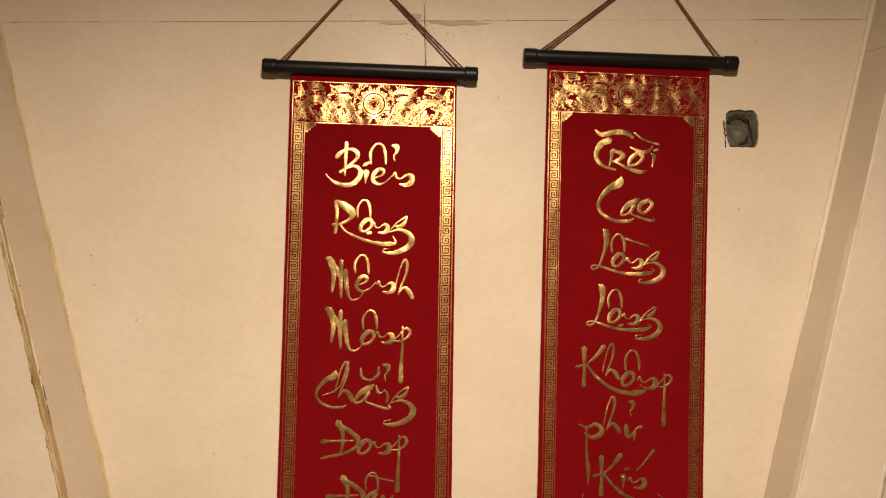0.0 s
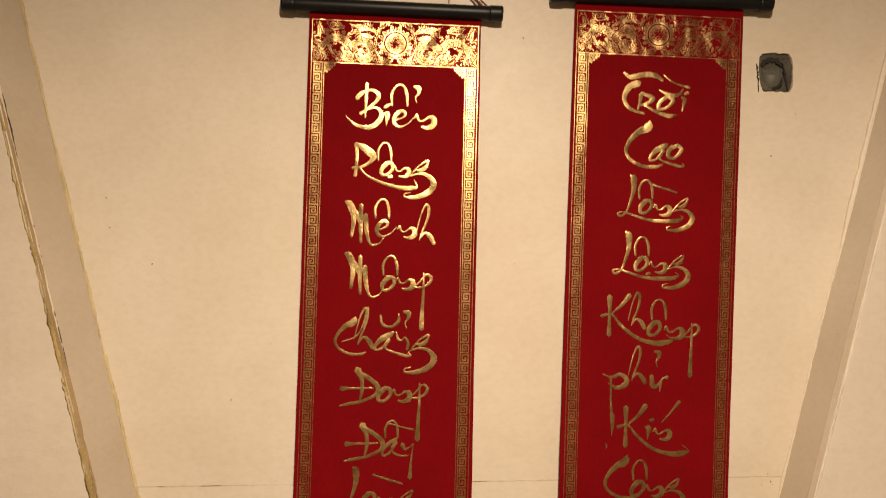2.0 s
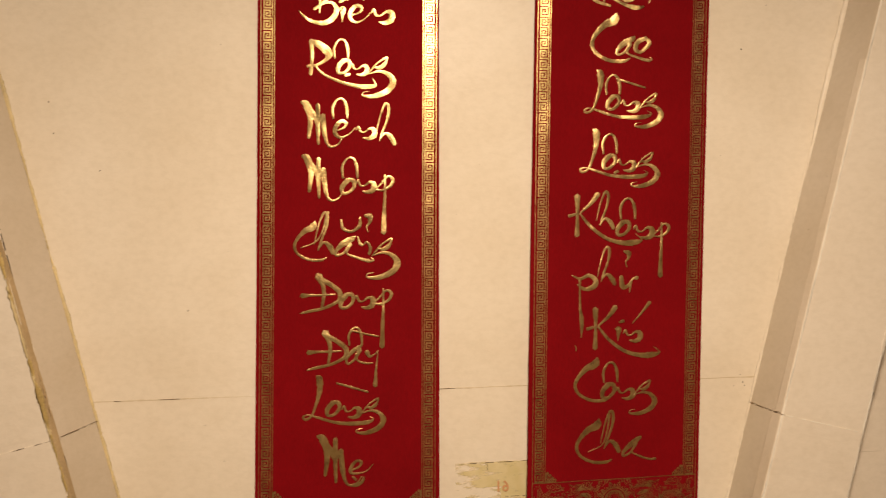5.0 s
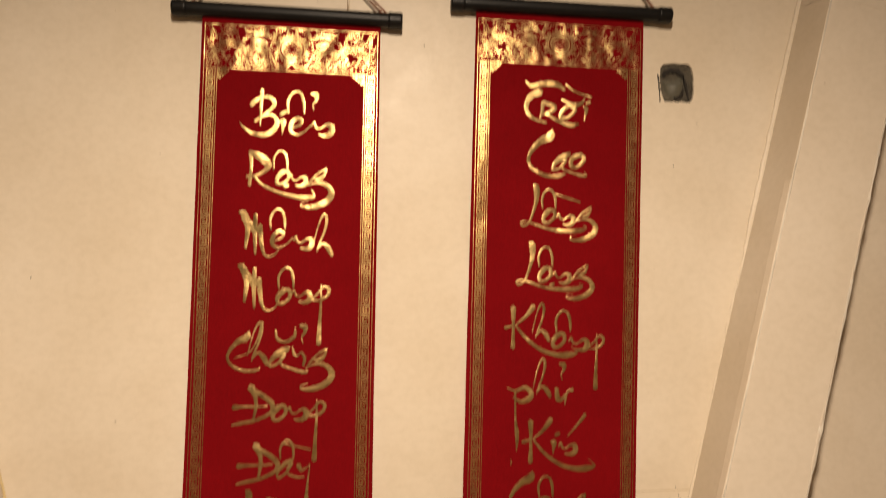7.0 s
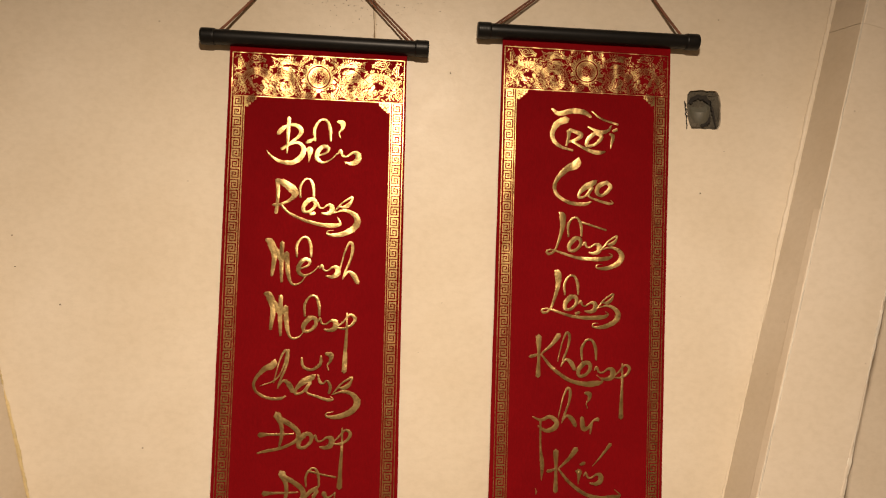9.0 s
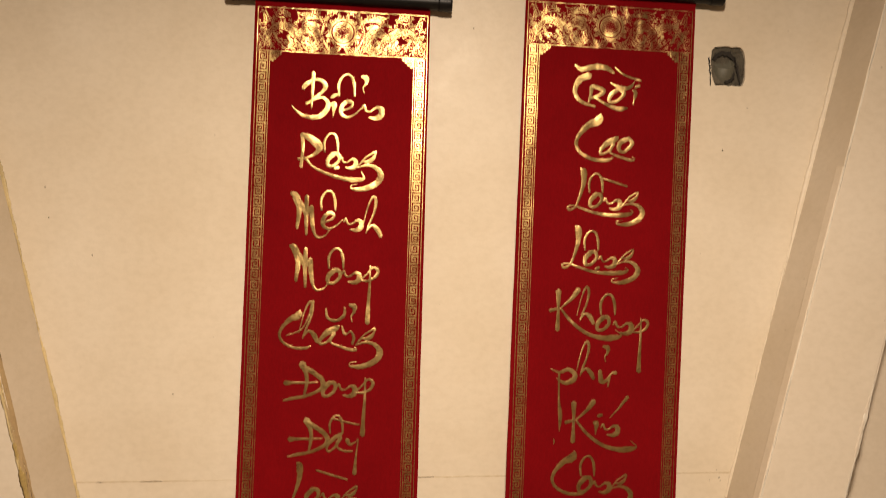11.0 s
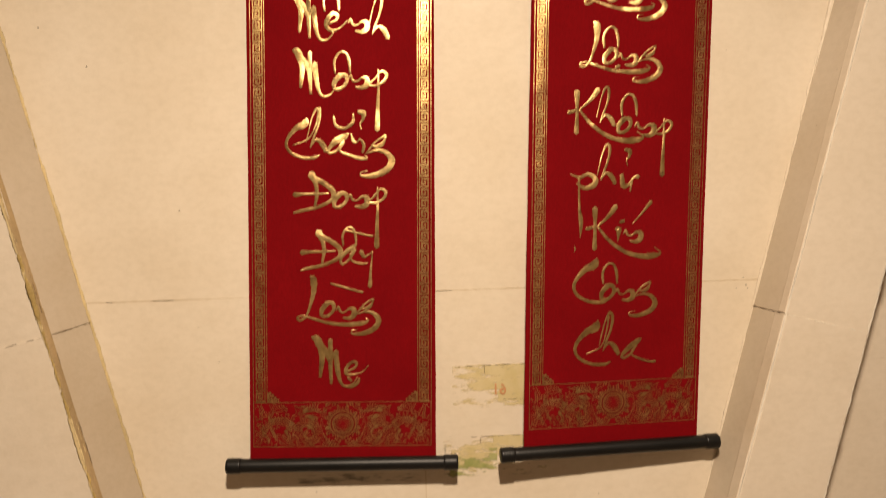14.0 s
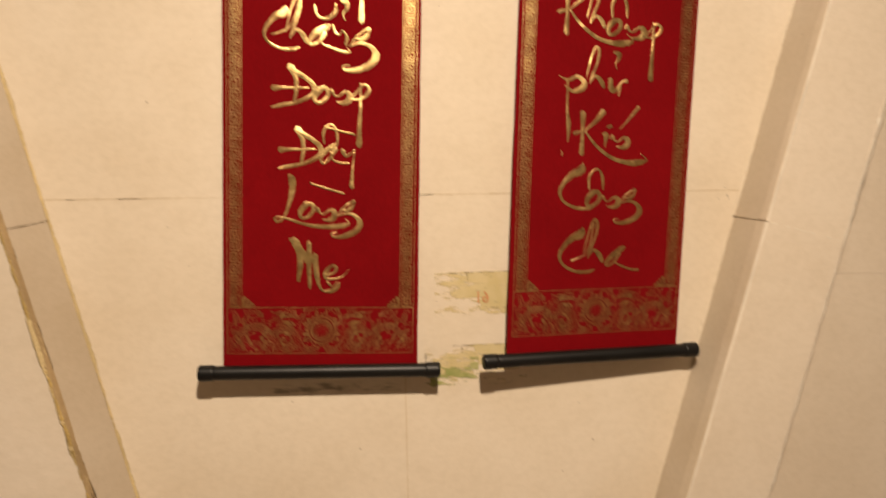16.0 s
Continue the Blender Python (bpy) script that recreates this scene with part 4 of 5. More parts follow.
def dragon_band(sheet, parent, v0):
    """A dense filigree band: a sun disc between two facing dragons among clouds and flames."""
    wide, high = sheet.width * 1000, BAND * 1000
    half = wide / 2
    art = Plate(0, 0, half, high, 0.42)
    rng = random.Random(5)
    voids = ((48, 48, 8.5), (33, 67, 5.5), (3, 45, 4.5), (24, 13, 6.5), (62, 7, 5.5), (112, 8, 7.0), (105, 70, 5), (58, 16, 5), (124, 66, 5))
    # small flames and curls that fill the ground between the dragon's coils
    for _ in range(330):
        u, v = rng.uniform(3, half - 20), rng.uniform(4, high - 4)
        if any(math.hypot(u - a, v - b) < r for a, b, r in voids):
            continue
        if v < 16 and u < 68 and rng.random() < 0.75:
            continue
        a, ln = rng.uniform(0, 6.28), rng.uniform(5, 9)
        if rng.random() < 0.3:
            art.spiral(u, v, rng.uniform(2.4, 3.6), a, rng.choice((-1, 1)), 1.1, 1.2)
        else:
            art.leaf((u, v), (u + ln * math.cos(a), v + ln * math.sin(a)), rng.uniform(-2, 2), rng.uniform(2.2, 3.6), 0.6 if rng.random() < 0.5 else 0)
    for a, b, r in voids:
        art.dot(a, b, r * 0.72, False, 0.8)
    # graver lines that follow the forms
    uu, vv = np.meshgrid(art.u, art.v)
    drift = 2.2 * np.sin(uu / 6.1 + 0.7 * np.sin(vv / 5.0)) + 2.0 * np.sin(vv / 4.7 + 0.8 * np.sin(uu / 8.3)) + 1.3 * np.sin((uu + vv) / 3.1)
    lines = np.sin((0.5 * uu + 0.9 * vv + 1.7 * drift) * 2 * math.pi / 3.1) > 0.40
    worked = np.sin(uu / 7.7 + 1.3 * np.sin(vv / 9.0)) + np.sin(vv / 6.3 + np.sin(uu / 11.0)) > -0.55
    art.gold &= ~(lines & worked)
    fine = np.sin((0.9 * uu - 0.5 * vv + 1.5 * drift) * 2 * math.pi / 2.9) > 0.52
    # crest in the outer corner
    art.stroke([(9, 15, 13), (10, 22, 10)], False)
    art.cut_stroke([(5, 30, 1.2), (15, 28, 2.4), (19, 18, 2.6), (14, 8, 2.4), (7, 6, 1.8)])
    art.leaf((11, 27), (9, 10), 3, 5.5, 1.3)
    for k in range(5):
        art.leaf((18.5 - k * 1.6, 22 - k * 3.6), (21.5 - k * 2.2, 19 - k * 4.0), 0.6, 2.0, 0)
    # cloud scroll at the top
    for u, v, r, t, w in ((38, 9, 6.2, 2.0, 1), (48, 7.5, 5.0, 4.0, -1), (30, 18, 4.4, 0.5, 1), (55, 12, 3.4, 1.2, 1)):
        art.spiral(u, v, r, t, w, 1.5)
    art.cut_stroke([(26, 6, 1.0), (34, 16, 1.8), (46, 16, 1.8), (58, 10, 1.0)])
    # haunch and tail in the outer lower corner
    art.cut_stroke([(8, 38, 6), (15, 44, 11), (16, 56, 12), (10, 68, 8)])
    for k in range(10):
        art.leaf((5 + 2.1 * k, 72 - (k % 3) * 2), (3 + 2.4 * k, 58 + (k % 4) * 2.5), 1.6, 3.0, 0.6)
    for u, v, r in ((10, 42, 4), (18, 50, 4), (9, 55, 4.5), (22, 60, 3.5)):
        art.spiral(u, v, r, u, 1, 1.2)

    def scaled(path, belly):
        """A coil: foil with open scale rings along the back and ribs across the belly."""
        art.stroke(path, False, 1.2, 8)
        art.stroke(path, True, 0.0, 8)
        line = smooth_line(path, 8)
        far = 0.0
        for i in range(1, len(line) - 1):
            d = (line[i + 1].xy - line[i - 1].xy)
            far += (line[i].xy - line[i - 1].xy).length
            if far < 1.75:
                continue
            far, d = 0.0, d.normalized()
            n, w = Vector((-d.y, d.x)), line[i].z
            for j in (-0.34, -0.14, 0.06):
                c = line[i].xy + n * w * (j + (0.10 if i % 2 else 0)) * belly
                art.dot(c.x, c.y, 0.78, False)
            a, b = line[i].xy + n * w * 0.24 * belly, line[i].xy + n * w * 0.44 * belly
            art.stroke([(a.x, a.y, 0.7), (b.x, b.y, 0.7)], False)
            tip = line[i].xy - n * (w * 0.5 + 2.6) * belly - d * 1.5
            base_at = line[i].xy - n * w * 0.48 * belly
            art.stroke([(base_at.x, base_at.y, 1.6), (tip.x, tip.y, 0.7)], True)
        edge = [(p.x, p.y) for p in line[1:-1]]
        for (p, q), r in zip(zip(edge, edge[1:]), line[1:]):
            d = Vector((q[0] - p[0], q[1] - p[1])).normalized()
            o = Vector((-d.y, d.x)) * r.z * 0.18 * belly
            art.stroke([(p[0] + o.x, p[1] + o.y, 0.6), (q[0] + o.x, q[1] + o.y, 0.6)], False)

    scaled([(18, 52, 7), (28, 38, 10), (40, 32, 12), (54, 36, 13), (66, 46, 14), (78, 54, 13)], 1)
    scaled([(70, 44, 9), (86, 34, 12), (100, 38, 13), (108, 52, 13), (102, 66, 12), (88, 68, 11), (80, 58, 8), (88, 51, 5)], -1)
    # legs and claws
    for pts in (((54, 50, 6), (60, 60, 6), (54, 69, 4)), ((66, 56, 5), (74, 64, 5), (70, 71, 3)), ((30, 46, 5), (36, 58, 5), (42, 64, 3))):
        art.cut_stroke(pts)
        u, v = pts[-1][:2]
        for k in range(4):
            art.leaf((u, v), (u - 6 + 4.0 * k, v + 4.5 - abs(k - 1.5)), 0.8, 1.9, 0)
    for u, v, r, t in ((60, 68, 4.2, 1), (67, 62, 3.6, 3), (76, 70, 3.4, 0), (51, 61, 3.2, 2), (45, 70, 3.0, 4)):
        art.spiral(u, v, r, t, 1, 1.2)
    # mane, horns, jaw
    for k in range(9):
        a = 2.4 + 0.27 * k
        art.leaf((92 + 3 * math.cos(a), 20 + 3 * math.sin(a)), (92 + (20 - k % 3 * 3) * math.cos(a), 22 + (17 - k % 2 * 4) * math.sin(a)), 2.2, 4.2, 0.7)
    art.leaf((92, 12), (66, 5), -2.5, 4.0, 0.6)
    art.leaf((92, 9), (72, 12), 2.5, 3.4, 0.6)
    art.cut_stroke([(84, 16, 6), (94, 12, 11), (104, 13, 9), (110, 18, 5)])
    art.cut_stroke([(88, 25, 5), (98, 26, 8), (106, 29, 4)])
    art.stroke([(96, 19, 0.9), (104, 20, 1.1), (111, 22, 0.9)], False)
    for u, v, r in ((94, 12, 1.5), (105, 13, 1.1), (88, 18, 1.0), (99, 25, 0.8)):
        art.dot(u, v, r, False)
    art.dot(94, 12, 0.7)
    for k in range(4):
        art.leaf((104 - 3 * k, 10 - k * 0.6), (108 - 5 * k, 3), 1, 2.2, 0)
    art.spiral(112, 17, 3.2, 3.4, -1, 1.3)
    # plume that rises along the sun
    for k in range(6):
        art.leaf((118 + 2.2 * k, 72 - 1.0 * k), (111 + 1.5 * k, 36 + 5.4 * k), -2.4 + 0.4 * k, 4.4, 0.8)
    for k in range(4):
        art.leaf((112 + k, 34 - 4 * k), (121 + k, 24 - 4.5 * k), -1.5, 3.4, 0.7)
    for k in range(5):
        art.leaf((120 + 4.6 * k, 74), (126 + 4.6 * k, 62 + (k % 2) * 2), 1.8, 3.6, 0.6)
        art.leaf((124 + 4.6 * k, 1.5), (121 + 5 * k, 9 - (k % 2) * 2), 1.2, 3.0, 0.6)
    # sun: petals, ring, and a stippled disc that opens to a red middle
    cu, cv = half, high * 0.49
    art.dot(cu, cv, 25.0, False)
    for k in range(20):
        a = math.pi / 2 + math.pi / 20 + math.pi / 10 * k
        far = min((31.0, 27.0, 34.0)[k % 3], (high * 0.47) / max(0.05, abs(math.sin(a))))
        art.leaf((cu + 20 * math.cos(a), cv + 20 * math.sin(a)), (cu + far * math.cos(a + 0.20), cv + far * math.sin(a + 0.20)), 2.4, 7.6, 0.8)
        for b in (-0.07, 0.07):
            art.stroke([(cu + 21 * math.cos(a + b), cv + 21 * math.sin(a + b), 0.6), (cu + (far - 3) * math.cos(a + 0.06 + 0.5 * b), cv + (far - 3) * math.sin(a + 0.06 + 0.5 * b), 0.5)], False)
    art.gold &= ~(fine & (np.sin(uu / 5.3 + 1.1 * np.sin(vv / 7.0)) > -0.75))
    art.dot(cu, cv, 22.4)
    art.dot(cu, cv, 20.6, False)
    art.dot(cu, cv, 18.2)
    art.dot(cu, cv, 16.9, False)
    for k in range(12):
        r = 16.4 - k * 1.35
        n = max(5, int(2 * math.pi * r / 1.7))
        for i in range(n):
            a = 2 * math.pi * (i + 0.5 * (k % 2)) / n
            art.dot(cu + r * math.cos(a), cv + r * math.sin(a), 0.10 + 0.62 * (r / 16.4) ** 1.2)
    # both halves, and the frame lines
    plate = Plate(0, v0 * 1000, art.nu * 2 * art.step, high, art.step)
    plate.gold[:art.nv, :art.nu] = art.gold
    plate.gold[:art.nv, art.nu:] = art.gold[:, ::-1]
    end = plate.u[-1] + plate.step
    low = v0 * 1000 + high
    for a, b, c, d in ((0, end, v0 * 1000, v0 * 1000 + 1.3), (0, end, low - 1.3, low), (0, 1.2, v0 * 1000, low), (end - 1.5, end, v0 * 1000, low)):
        plate.bar(a, b, c, d)
    for a, b, c, d in ((1.3, 2.6, v0 * 1000 + 1.3, low - 1.3), (end - 2.9, end - 1.5, v0 * 1000 + 1.3, low - 1.3), (1.3, end - 1.5, v0 * 1000 + 1.4, v0 * 1000 + 2.2), (1.3, end - 1.5, low - 2.2, low - 1.4)):
        plate.bar(a, b, c, d, False)
    return plate.press("dragon_band", sheet, parent, "gold foil band of dragons and sun")


def corner_piece(sheet, parent, right, low):
    """A stepped fretwork corner with curls, inside the frame."""
    side, band = SIDE * 1000, BAND * 1000
    art = Plate(0, 0, 21, 18, 0.42)
    for a, b in ((19.5, 5.0), (15.0, 9.0), (11.0, 13.0), (6.5, 17.0)):
        art.bar(0, a, 0, b)
    for a, b in ((17.3, 4.6), (13.0, 8.4), (8.8, 12.6), (4.4, 16.4)):
        art.dot(a, b, 1.7)
    for u, v, r, t in ((4.5, 4.5, 3.6, 0.4), (11.5, 4.0, 2.8, 2.0), (4.5, 11.0, 2.9, 4.2), (16.5, 2.4, 1.8, 1.0), (9.5, 9.0, 1.8, 3.0)):
        pts = [(u + r * (1 - 0.8 * i / 12) * math.cos(t + i * 0.62), v + r * (1 - 0.8 * i / 12) * math.sin(t + i * 0.62), 0.9) for i in range(13)]
        art.stroke(pts, False)
    gold = art.gold[:, ::-1] if right else art.gold
    gold = gold[::-1] if low else gold
    wide, high = art.nu * art.step, art.nv * art.step
    plate = Plate(sheet.width * 1000 - side - wide if right else side, sheet.height * 1000 - band - high if low else band, wide, high, art.step)
    plate.gold[:] = gold
    return plate.press("corner_ornament", sheet, parent)


def rod_mesh(bm, p, q, r):
    """A turned rod from p to q with soft ends."""
    p, q = Vector(p), Vector(q)
    d = (q - p).normalized()
    u = d.orthogonal().normalized()
    v = d.cross(u)
    n, ln = 32, (q - p).length
    prev = None
    rings = [(0, r * 0.86), (0.0012, r * 0.97), (0.003, r)] + [(0.003 + (ln - 0.006) * i / 12, r * (1 + 0.006 * math.sin(i * 2.1))) for i in range(1, 12)] + [(ln - 0.003, r), (ln - 0.0012, r * 0.97), (ln, r * 0.86)]
    for s, rr in rings:
        cur = [bm.verts.new(p + d * s + (u * math.cos(2 * math.pi * i / n) + v * math.sin(2 * math.pi * i / n)) * rr) for i in range(n)]
        if prev:
            for i in range(n):
                bm.faces.new((prev[i], prev[(i + 1) % n], cur[(i + 1) % n], cur[i]))
        else:
            bm.faces.new(cur)
        prev = cur
    bm.faces.new(prev)


def rod(name, p, q, parent, r):
    """A black rod with a slightly thicker cap over each end."""
    p, q = Vector(p), Vector(q)
    d = (q - p).normalized()
    bm = bmesh.new()
    rod_mesh(bm, p + d * 0.001, q - d * 0.001, r)
    ob = part(name, bm, ROD_BLACK, parent, smooth=True)
    for a, b in ((p, p + d * 0.025), (q - d * 0.025, q)):
        bm = bmesh.new()
        rod_mesh(bm, a, b, r * 1.12)
        part("end_cap", bm, ROD_BLACK, ob, smooth=True)
    return ob


def cord_strand(bm, pts, r):
    line = smooth_line(pts, 14)
    prev = None
    for i, c in enumerate(line):
        d = (line[min(i + 1, len(line) - 1)] - line[max(i - 1, 0)]).normalized()
        u = d.orthogonal().normalized()
        v = d.cross(u)
        cur = [bm.verts.new(c + (u * math.cos(a + i * 0.5) + v * math.sin(a + i * 0.5)) * r * (1.06 if k % 3 == 0 else 0.97)) for k, a in enumerate(2 * math.pi * j / 9 for j in range(9))]
        if prev:
            for j in range(9):
                bm.faces.new((prev[j], prev[(j + 1) % 9], cur[(j + 1) % 9], cur[j]))
        prev = cur


def hanging_scroll(sheet, left, right, top_rod, low_rod, apex, ties, label):
    """left, right: how far the sheet's edges lie outside the printed field at top and foot."""
    thing = tagged(new("hanging_scroll"), label, "scroll", "couplet of hanging scrolls")
    # the velvet sheet, from inside the top rod to inside the bottom rod
    bm = bmesh.new()
    nu, nv, grid = 22, 90, []
    v_top, v_low = -0.024, sheet.height + 0.030
    for j in range(nv + 1):
        v = v_top + (v_low - v_top) * j / nv
        row = []
        f = j / nv
        a, b = -(left[0] + (left[1] - left[0]) * f), sheet.width + right[0] + (right[1] - right[0]) * f
        for i in range(nu + 1):
            u = a + (b - a) * i / nu
            p = sheet.uv(u, v)
            e = 0.0006 * noise.noise(Vector((v * 12, i, sheet.key))) if i in (0, nu) else 0
            row.append(bm.verts.new(sheet.at(p.x + e, p.y)))
        grid.append(row)
    for j in range(nv):
        for i in range(nu):
            bm.faces.new((grid[j][i], grid[j + 1][i], grid[j + 1][i + 1], grid[j][i + 1]))
    back = bmesh.ops.extrude_face_region(bm, geom=bm.faces[:])
    for g in back["geom"]:
        if isinstance(g, bmesh.types.BMVert):
            g.co.y += 0.0012
    cloth = part("velvet_sheet", bm, VELVET, thing, "deep red velvet sheet", smooth=False)
    # border
    for u0, flip in ((0, False), (sheet.width - SIDE, True)):
        key_strip(sheet, cloth, u0, flip)
    for right in (False, True):
        for low in (False, True):
            corner_piece(sheet, cloth, right, low)
    dragon_band(sheet, cloth, 0.0)
    dragon_band(sheet, cloth, sheet.height - BAND)
    rod("top_rod", *top_rod, thing, 0.0130)
    rod("bottom_rod", *low_rod, thing, 0.0116)
    bm = bmesh.new()
    yc = WALL - 0.010
    for k, (tx, tz, twin) in enumerate(ties):
        for s in range(2):
            o = (s - 0.5) * twin
            run_x, run_z = apex[0] - tx, apex[1] - tz
            cord_strand(bm, [(tx + o - run_x * 0.08, yc - 0.012, tz - run_z * 0.08), (tx + o + run_x * 0.05, yc - 0.006, tz + run_z * 0.05), (tx + o + run_x * 0.3, yc, tz + run_z * 0.3),
                             (tx + o * 0.9 + run_x * 0.65, yc + 0.003, tz + run_z * 0.65), (apex[0] + o * 0.3, yc + 0.005, apex[1])], 0.0018)
    part("cord", bm, CORD, thing, "twisted brown hanging cord", smooth=True)
    return thing, cloth


SL = Sheet((-0.219, 2.0582), (0.0785, 2.0502), (-0.2425, 0.9765), (0.0595, 0.9705), 1.2830, 1.2720, 1.2720, 1.0)
SR = Sheet((0.2555, 2.0830), (0.5540, 2.0730), (0.2260, 0.9948), (0.5190, 0.9992), 1.2830, 1.2640, 1.2790, 2.0)
scroll_l, cloth_l = hanging_scroll(SL, (0.0050, 0.0055), (0.0030, 0.0075), ((-0.273, 1.2800, 2.0830), (0.120, 1.2800, 2.0715)), ((-0.287, 1.2660, 0.9475), (0.104, 1.2660, 0.9420)),
                                   (-0.086, 2.268), ((-0.236, 2.098, 0.0016), (0.085, 2.088, 0.0075)), "red velvet hanging scroll with gold brushed verse and black rods")
scroll_r, cloth_r = hanging_scroll(SR, (0.0040, 0.0085), (0.0045, 0.0055), ((0.206, 1.2800, 2.1085), (0.609, 1.2800, 2.0985)), ((0.175, 1.2500, 0.9570), (0.560, 1.2750, 0.9620)),
                                   (0.459, 2.286), ((0.246, 2.123, 0.0065), (0.575, 2.113, 0.0016)), "red velvet hanging scroll, its black foot rod swung off the wall")


for sheet, cloth, words in (
    (SL, cloth_l, (("Biển", letters_bien(), (470, 140), (-0.080, 1.905), 0.000360), ("Rộng", letters_rong(), (470, 460), (-0.079, 1.790), 0.000360),
                   ("Mênh", letters_menh(), (470, 720), (-0.079, 1.697), 0.000360), ("Mông", letters_mong(), (470, 140), (-0.078, 1.601), 0.000360),
                   ("Chẳng", letters_chang(), (470, 460), (-0.078, 1.486), 0.000362), ("Đong", letters_dong(), (440, 690), (-0.088, 1.403), 0.000360),
                   ("Đầy", letters_day(), (440, 180), (-0.097, 1.305), 0.000338), ("Lòng", letters_long(shift(GRAVE, 416, 336, 1.05)), (450, 440), (-0.094, 1.217), 0.000340),
                   ("Mẹ", letters_me(), (490, 150), (-0.093, 1.118), 0.000424))),
    (SR, cloth_r, (("Trời", letters_troi(), (390, 420), (0.400, 1.934), 0.000516), ("Cao", letters_cao(), (460, 370), (0.398, 1.841), 0.000334),
                   ("Lồng", letters_long(shift(HAT, 362, 320, 0.95) + shift(GRAVE, 416, 342)), (440, 440), (0.395, 1.738), 0.000336),
                   ("Lộng", letters_long(shift(HAT, 366, 320, 0.95) + shift(DOT, 424, 512)), (452, 440), (0.391, 1.635), 0.000340),
                   ("Không", letters_khong(), (420, 470), (0.389, 1.527), 0.000340), ("Phủ", letters_phu(), (340, 740), (0.363, 1.436), 0.000340),
                   ("Kín", letters_kin(), (420, 190), (0.391, 1.332), 0.000340), ("Công", letters_cong(), (380, 460), (0.378, 1.241), 0.000341),
                   ("Cha", letters_cha(), (380, 750), (0.379, 1.143), 0.000341)))):
    for spoken, strokes, ref, at, unit in words:
        write(sheet, cloth, spoken, strokes, ref, at, unit)


# ---- old paper scraps under the paint between the scrolls, with a mirrored number ----
def scrap(name, x0, x1, z0, z1, key, material, fade, label, proud=0.0004):
    """A worn scrap pasted on the wall: ragged patches that thin out on one side."""
    thing = tagged(new(name), label, "paper scrap")
    bm = bmesh.new()
    wear = bm.verts.layers.float.new("wear")
    nx, nz, grid = 60, 36, []
    for j in range(nz + 1):
        row = []
        for i in range(nx + 1):
            a, b = i / nx, j / nz
            v = bm.verts.new((x0 + (x1 - x0) * a, WALL - proud, z0 + (z1 - z0) * b))
            f = noise.noise(Vector((a * 5, b * 9, key))) + 0.6 * noise.noise(Vector((a * 14, b * 26, key + 3)))
            rim = min(1.0, a / 0.10, b / 0.08, (1 - b) / 0.03)
            v[wear] = max(0.0, min(1.0, fade(a, b) + 0.40 * f)) * rim
            row.append(v)
        grid.append(row)
    for j in range(nz):
        for i in range(nx):
            bm.faces.new((grid[j][i], grid[j][i + 1], grid[j + 1][i + 1], grid[j + 1][i]))
    part("print", bm, material, thing)
    return thing


def rule(thing, x0, z0, x1, z1, w, material, key, gate=-0.3):
    bm = bmesh.new()
    n = 40
    for i in range(n):
        f0, f1 = i / n, (i + 1) / n
        if noise.noise(Vector((f0 * 7, key, 2))) < gate:
            continue
        hw = w * (0.6 + 0.8 * abs(noise.noise(Vector((f0 * 19, key, 0)))))
        xa, za, xb, zb = x0 + (x1 - x0) * f0, z0 + (z1 - z0) * f0, x0 + (x1 - x0) * f1, z0 + (z1 - z0) * f1
        if abs(x1 - x0) > abs(z1 - z0):
            box(bm, (xa, WALL - 0.0008, za - hw), (xb, WALL + 0.001, za + hw))
        else:
            box(bm, (xa - hw, WALL - 0.0008, min(za, zb)), (xa + hw, WALL + 0.001, max(za, zb)))
    part("printed_rule", bm, material, thing)


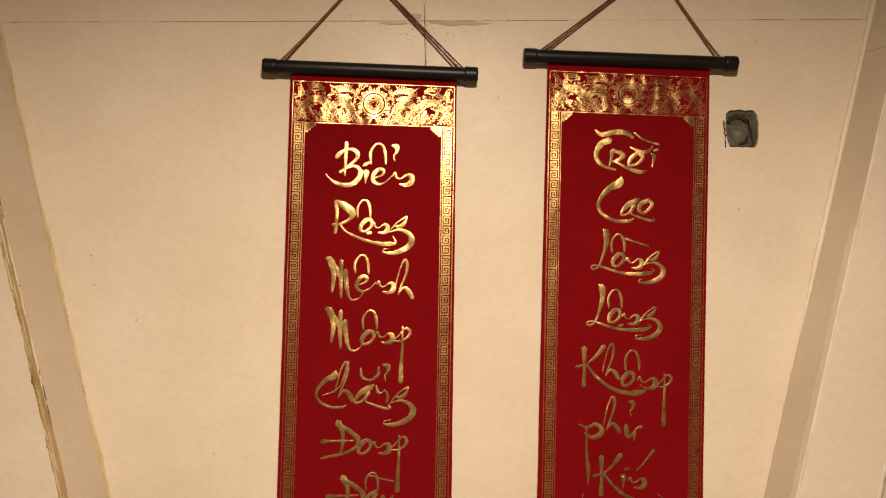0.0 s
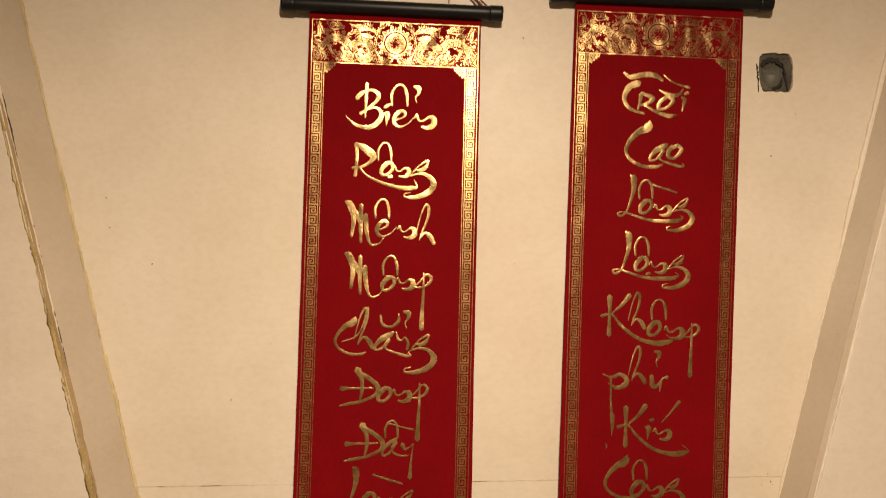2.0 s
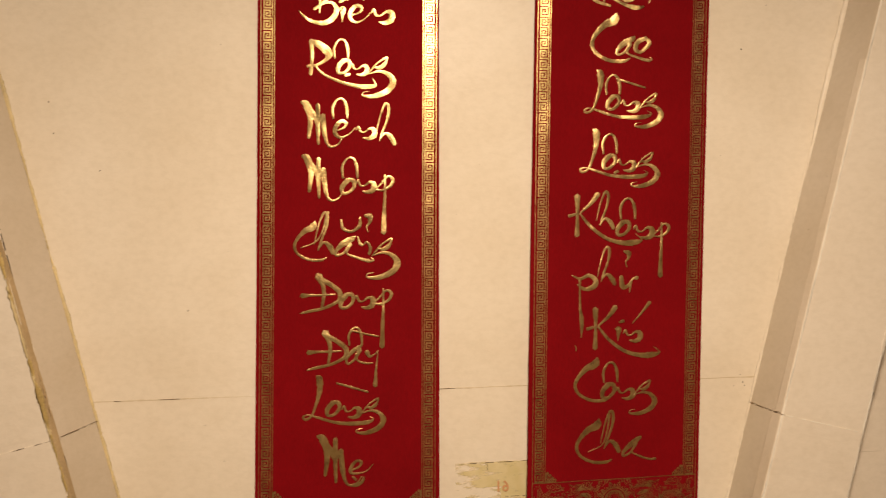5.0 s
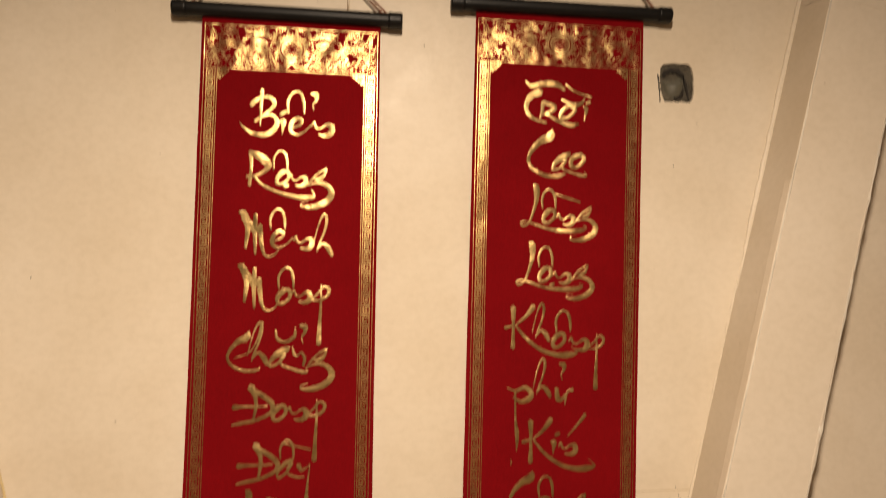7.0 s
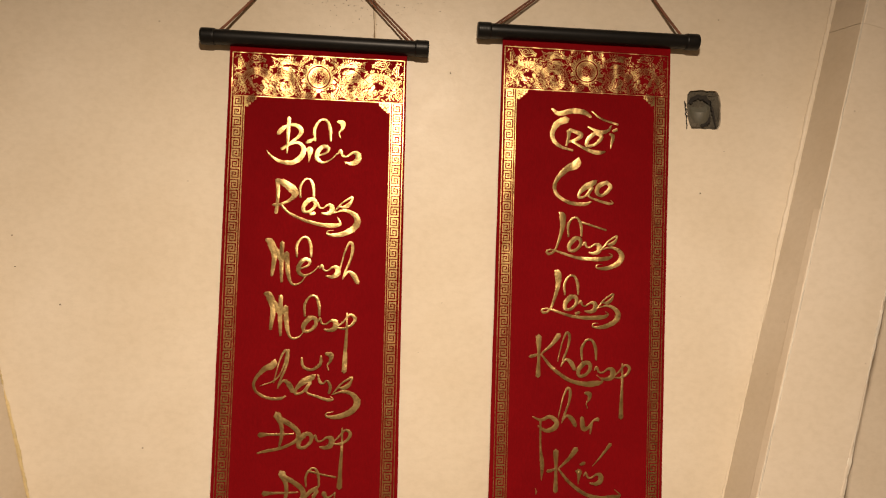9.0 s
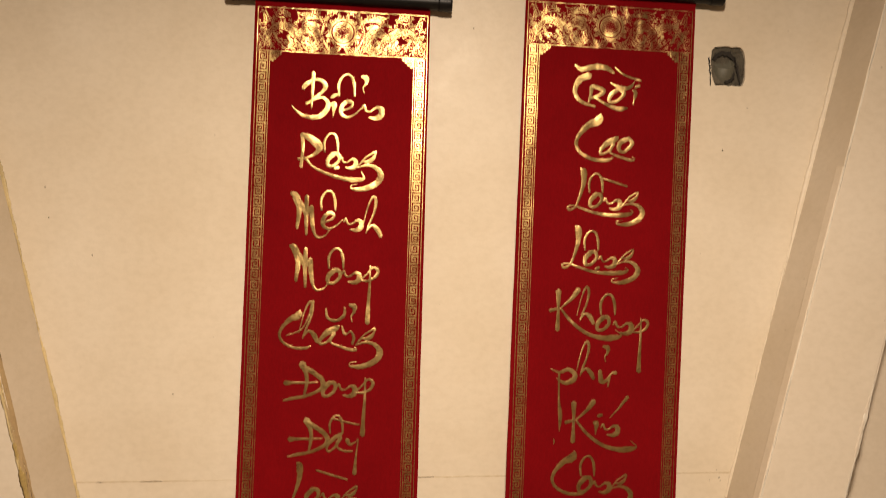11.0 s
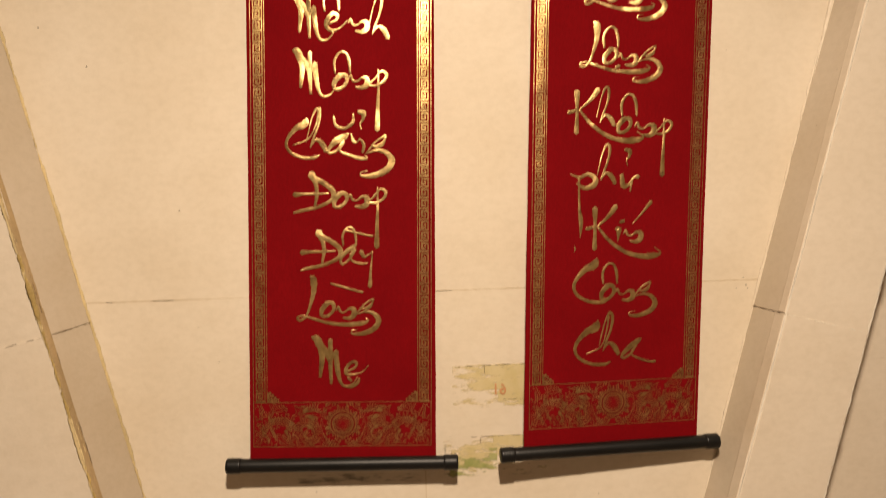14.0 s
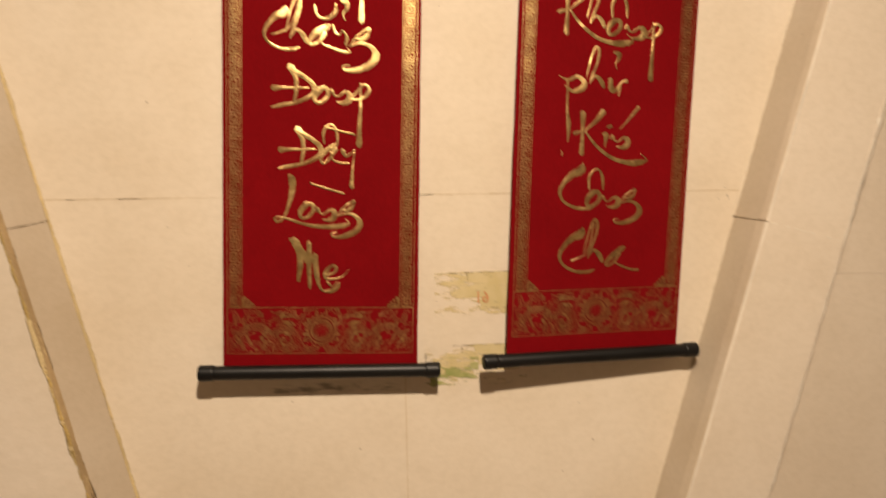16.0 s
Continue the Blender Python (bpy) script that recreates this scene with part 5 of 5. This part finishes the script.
upper_scrap = scrap("paper_scrap", 0.098, 0.262, 1.026, 1.104, 1.0, PAPER, lambda a, b: (0.18 + 0.85 * a if b > 0.14 + 0.25 * (a < 0.5) else 0.55 * a - 0.1), "yellowed paper scrap with a faded red number under wall paint")
rule(upper_scrap, 0.108, 1.0995, 0.262, 1.1035, 0.0005, JOINT_DIRT, 3.0, -0.05)
rule(upper_scrap, 0.1545, 1.099, 0.1545, 1.088, 0.0005, JOINT_DIRT, 4.0, -0.3)
rule(upper_scrap, 0.186, 1.0400, 0.262, 1.0410, 0.0004, JOINT_DIRT, 5.0, -0.1)
number = bpy.data.curves.new("red_number", "FONT")
number.body, number.size, number.extrude, number.align_x, number.align_y = "61", 0.0275, 0.0002, "CENTER", "CENTER"
number.offset = 0.0003
made = new("red_number", number)
bpy.context.view_layer.update()
flat = bpy.data.meshes.new_from_object(made.evaluated_get(bpy.context.evaluated_depsgraph_get()))
bpy.data.objects.remove(made)
flat.transform(Matrix.Translation((0.180, WALL - 0.0009, 1.0575)) @ Matrix.Rotation(math.pi / 2, 4, "X") @ Matrix.Diagonal((-0.92, 1, 1, 1)))
flat.materials.append(RED_INK)
tagged(new("red_number", flat), "faded red mirrored number").parent = upper_scrap
lower_scrap = scrap("paper_scrap", 0.078, 0.262, 0.905, 0.977, 7.0, PAPER, lambda a, b: 0.75 - 1.5 * abs(b - 0.30 - 0.6 * a) if a < 0.5 else 0.15 + 1.1 * (b - 0.35), "yellow-green paper scrap smeared under wall paint")
rule(lower_scrap, 0.130, 0.9745, 0.262, 0.9765, 0.0004, JOINT_DIRT, 8.0, -0.15)
rule(lower_scrap, 0.1455, 0.974, 0.1455, 0.962, 0.0005, JOINT_DIRT, 9.0, -0.3)
rule(lower_scrap, 0.0835, 0.962, 0.0835, 0.948, 0.0006, CRACK, 10.0, -0.9)
green = scrap("green_smear", 0.085, 0.175, 0.902, 0.955, 13.0, GREEN_PAPER, lambda a, b: 0.55 - 1.2 * abs(b - 0.25 - 0.4 * a), "thin green print smear on the wall", 0.0009)
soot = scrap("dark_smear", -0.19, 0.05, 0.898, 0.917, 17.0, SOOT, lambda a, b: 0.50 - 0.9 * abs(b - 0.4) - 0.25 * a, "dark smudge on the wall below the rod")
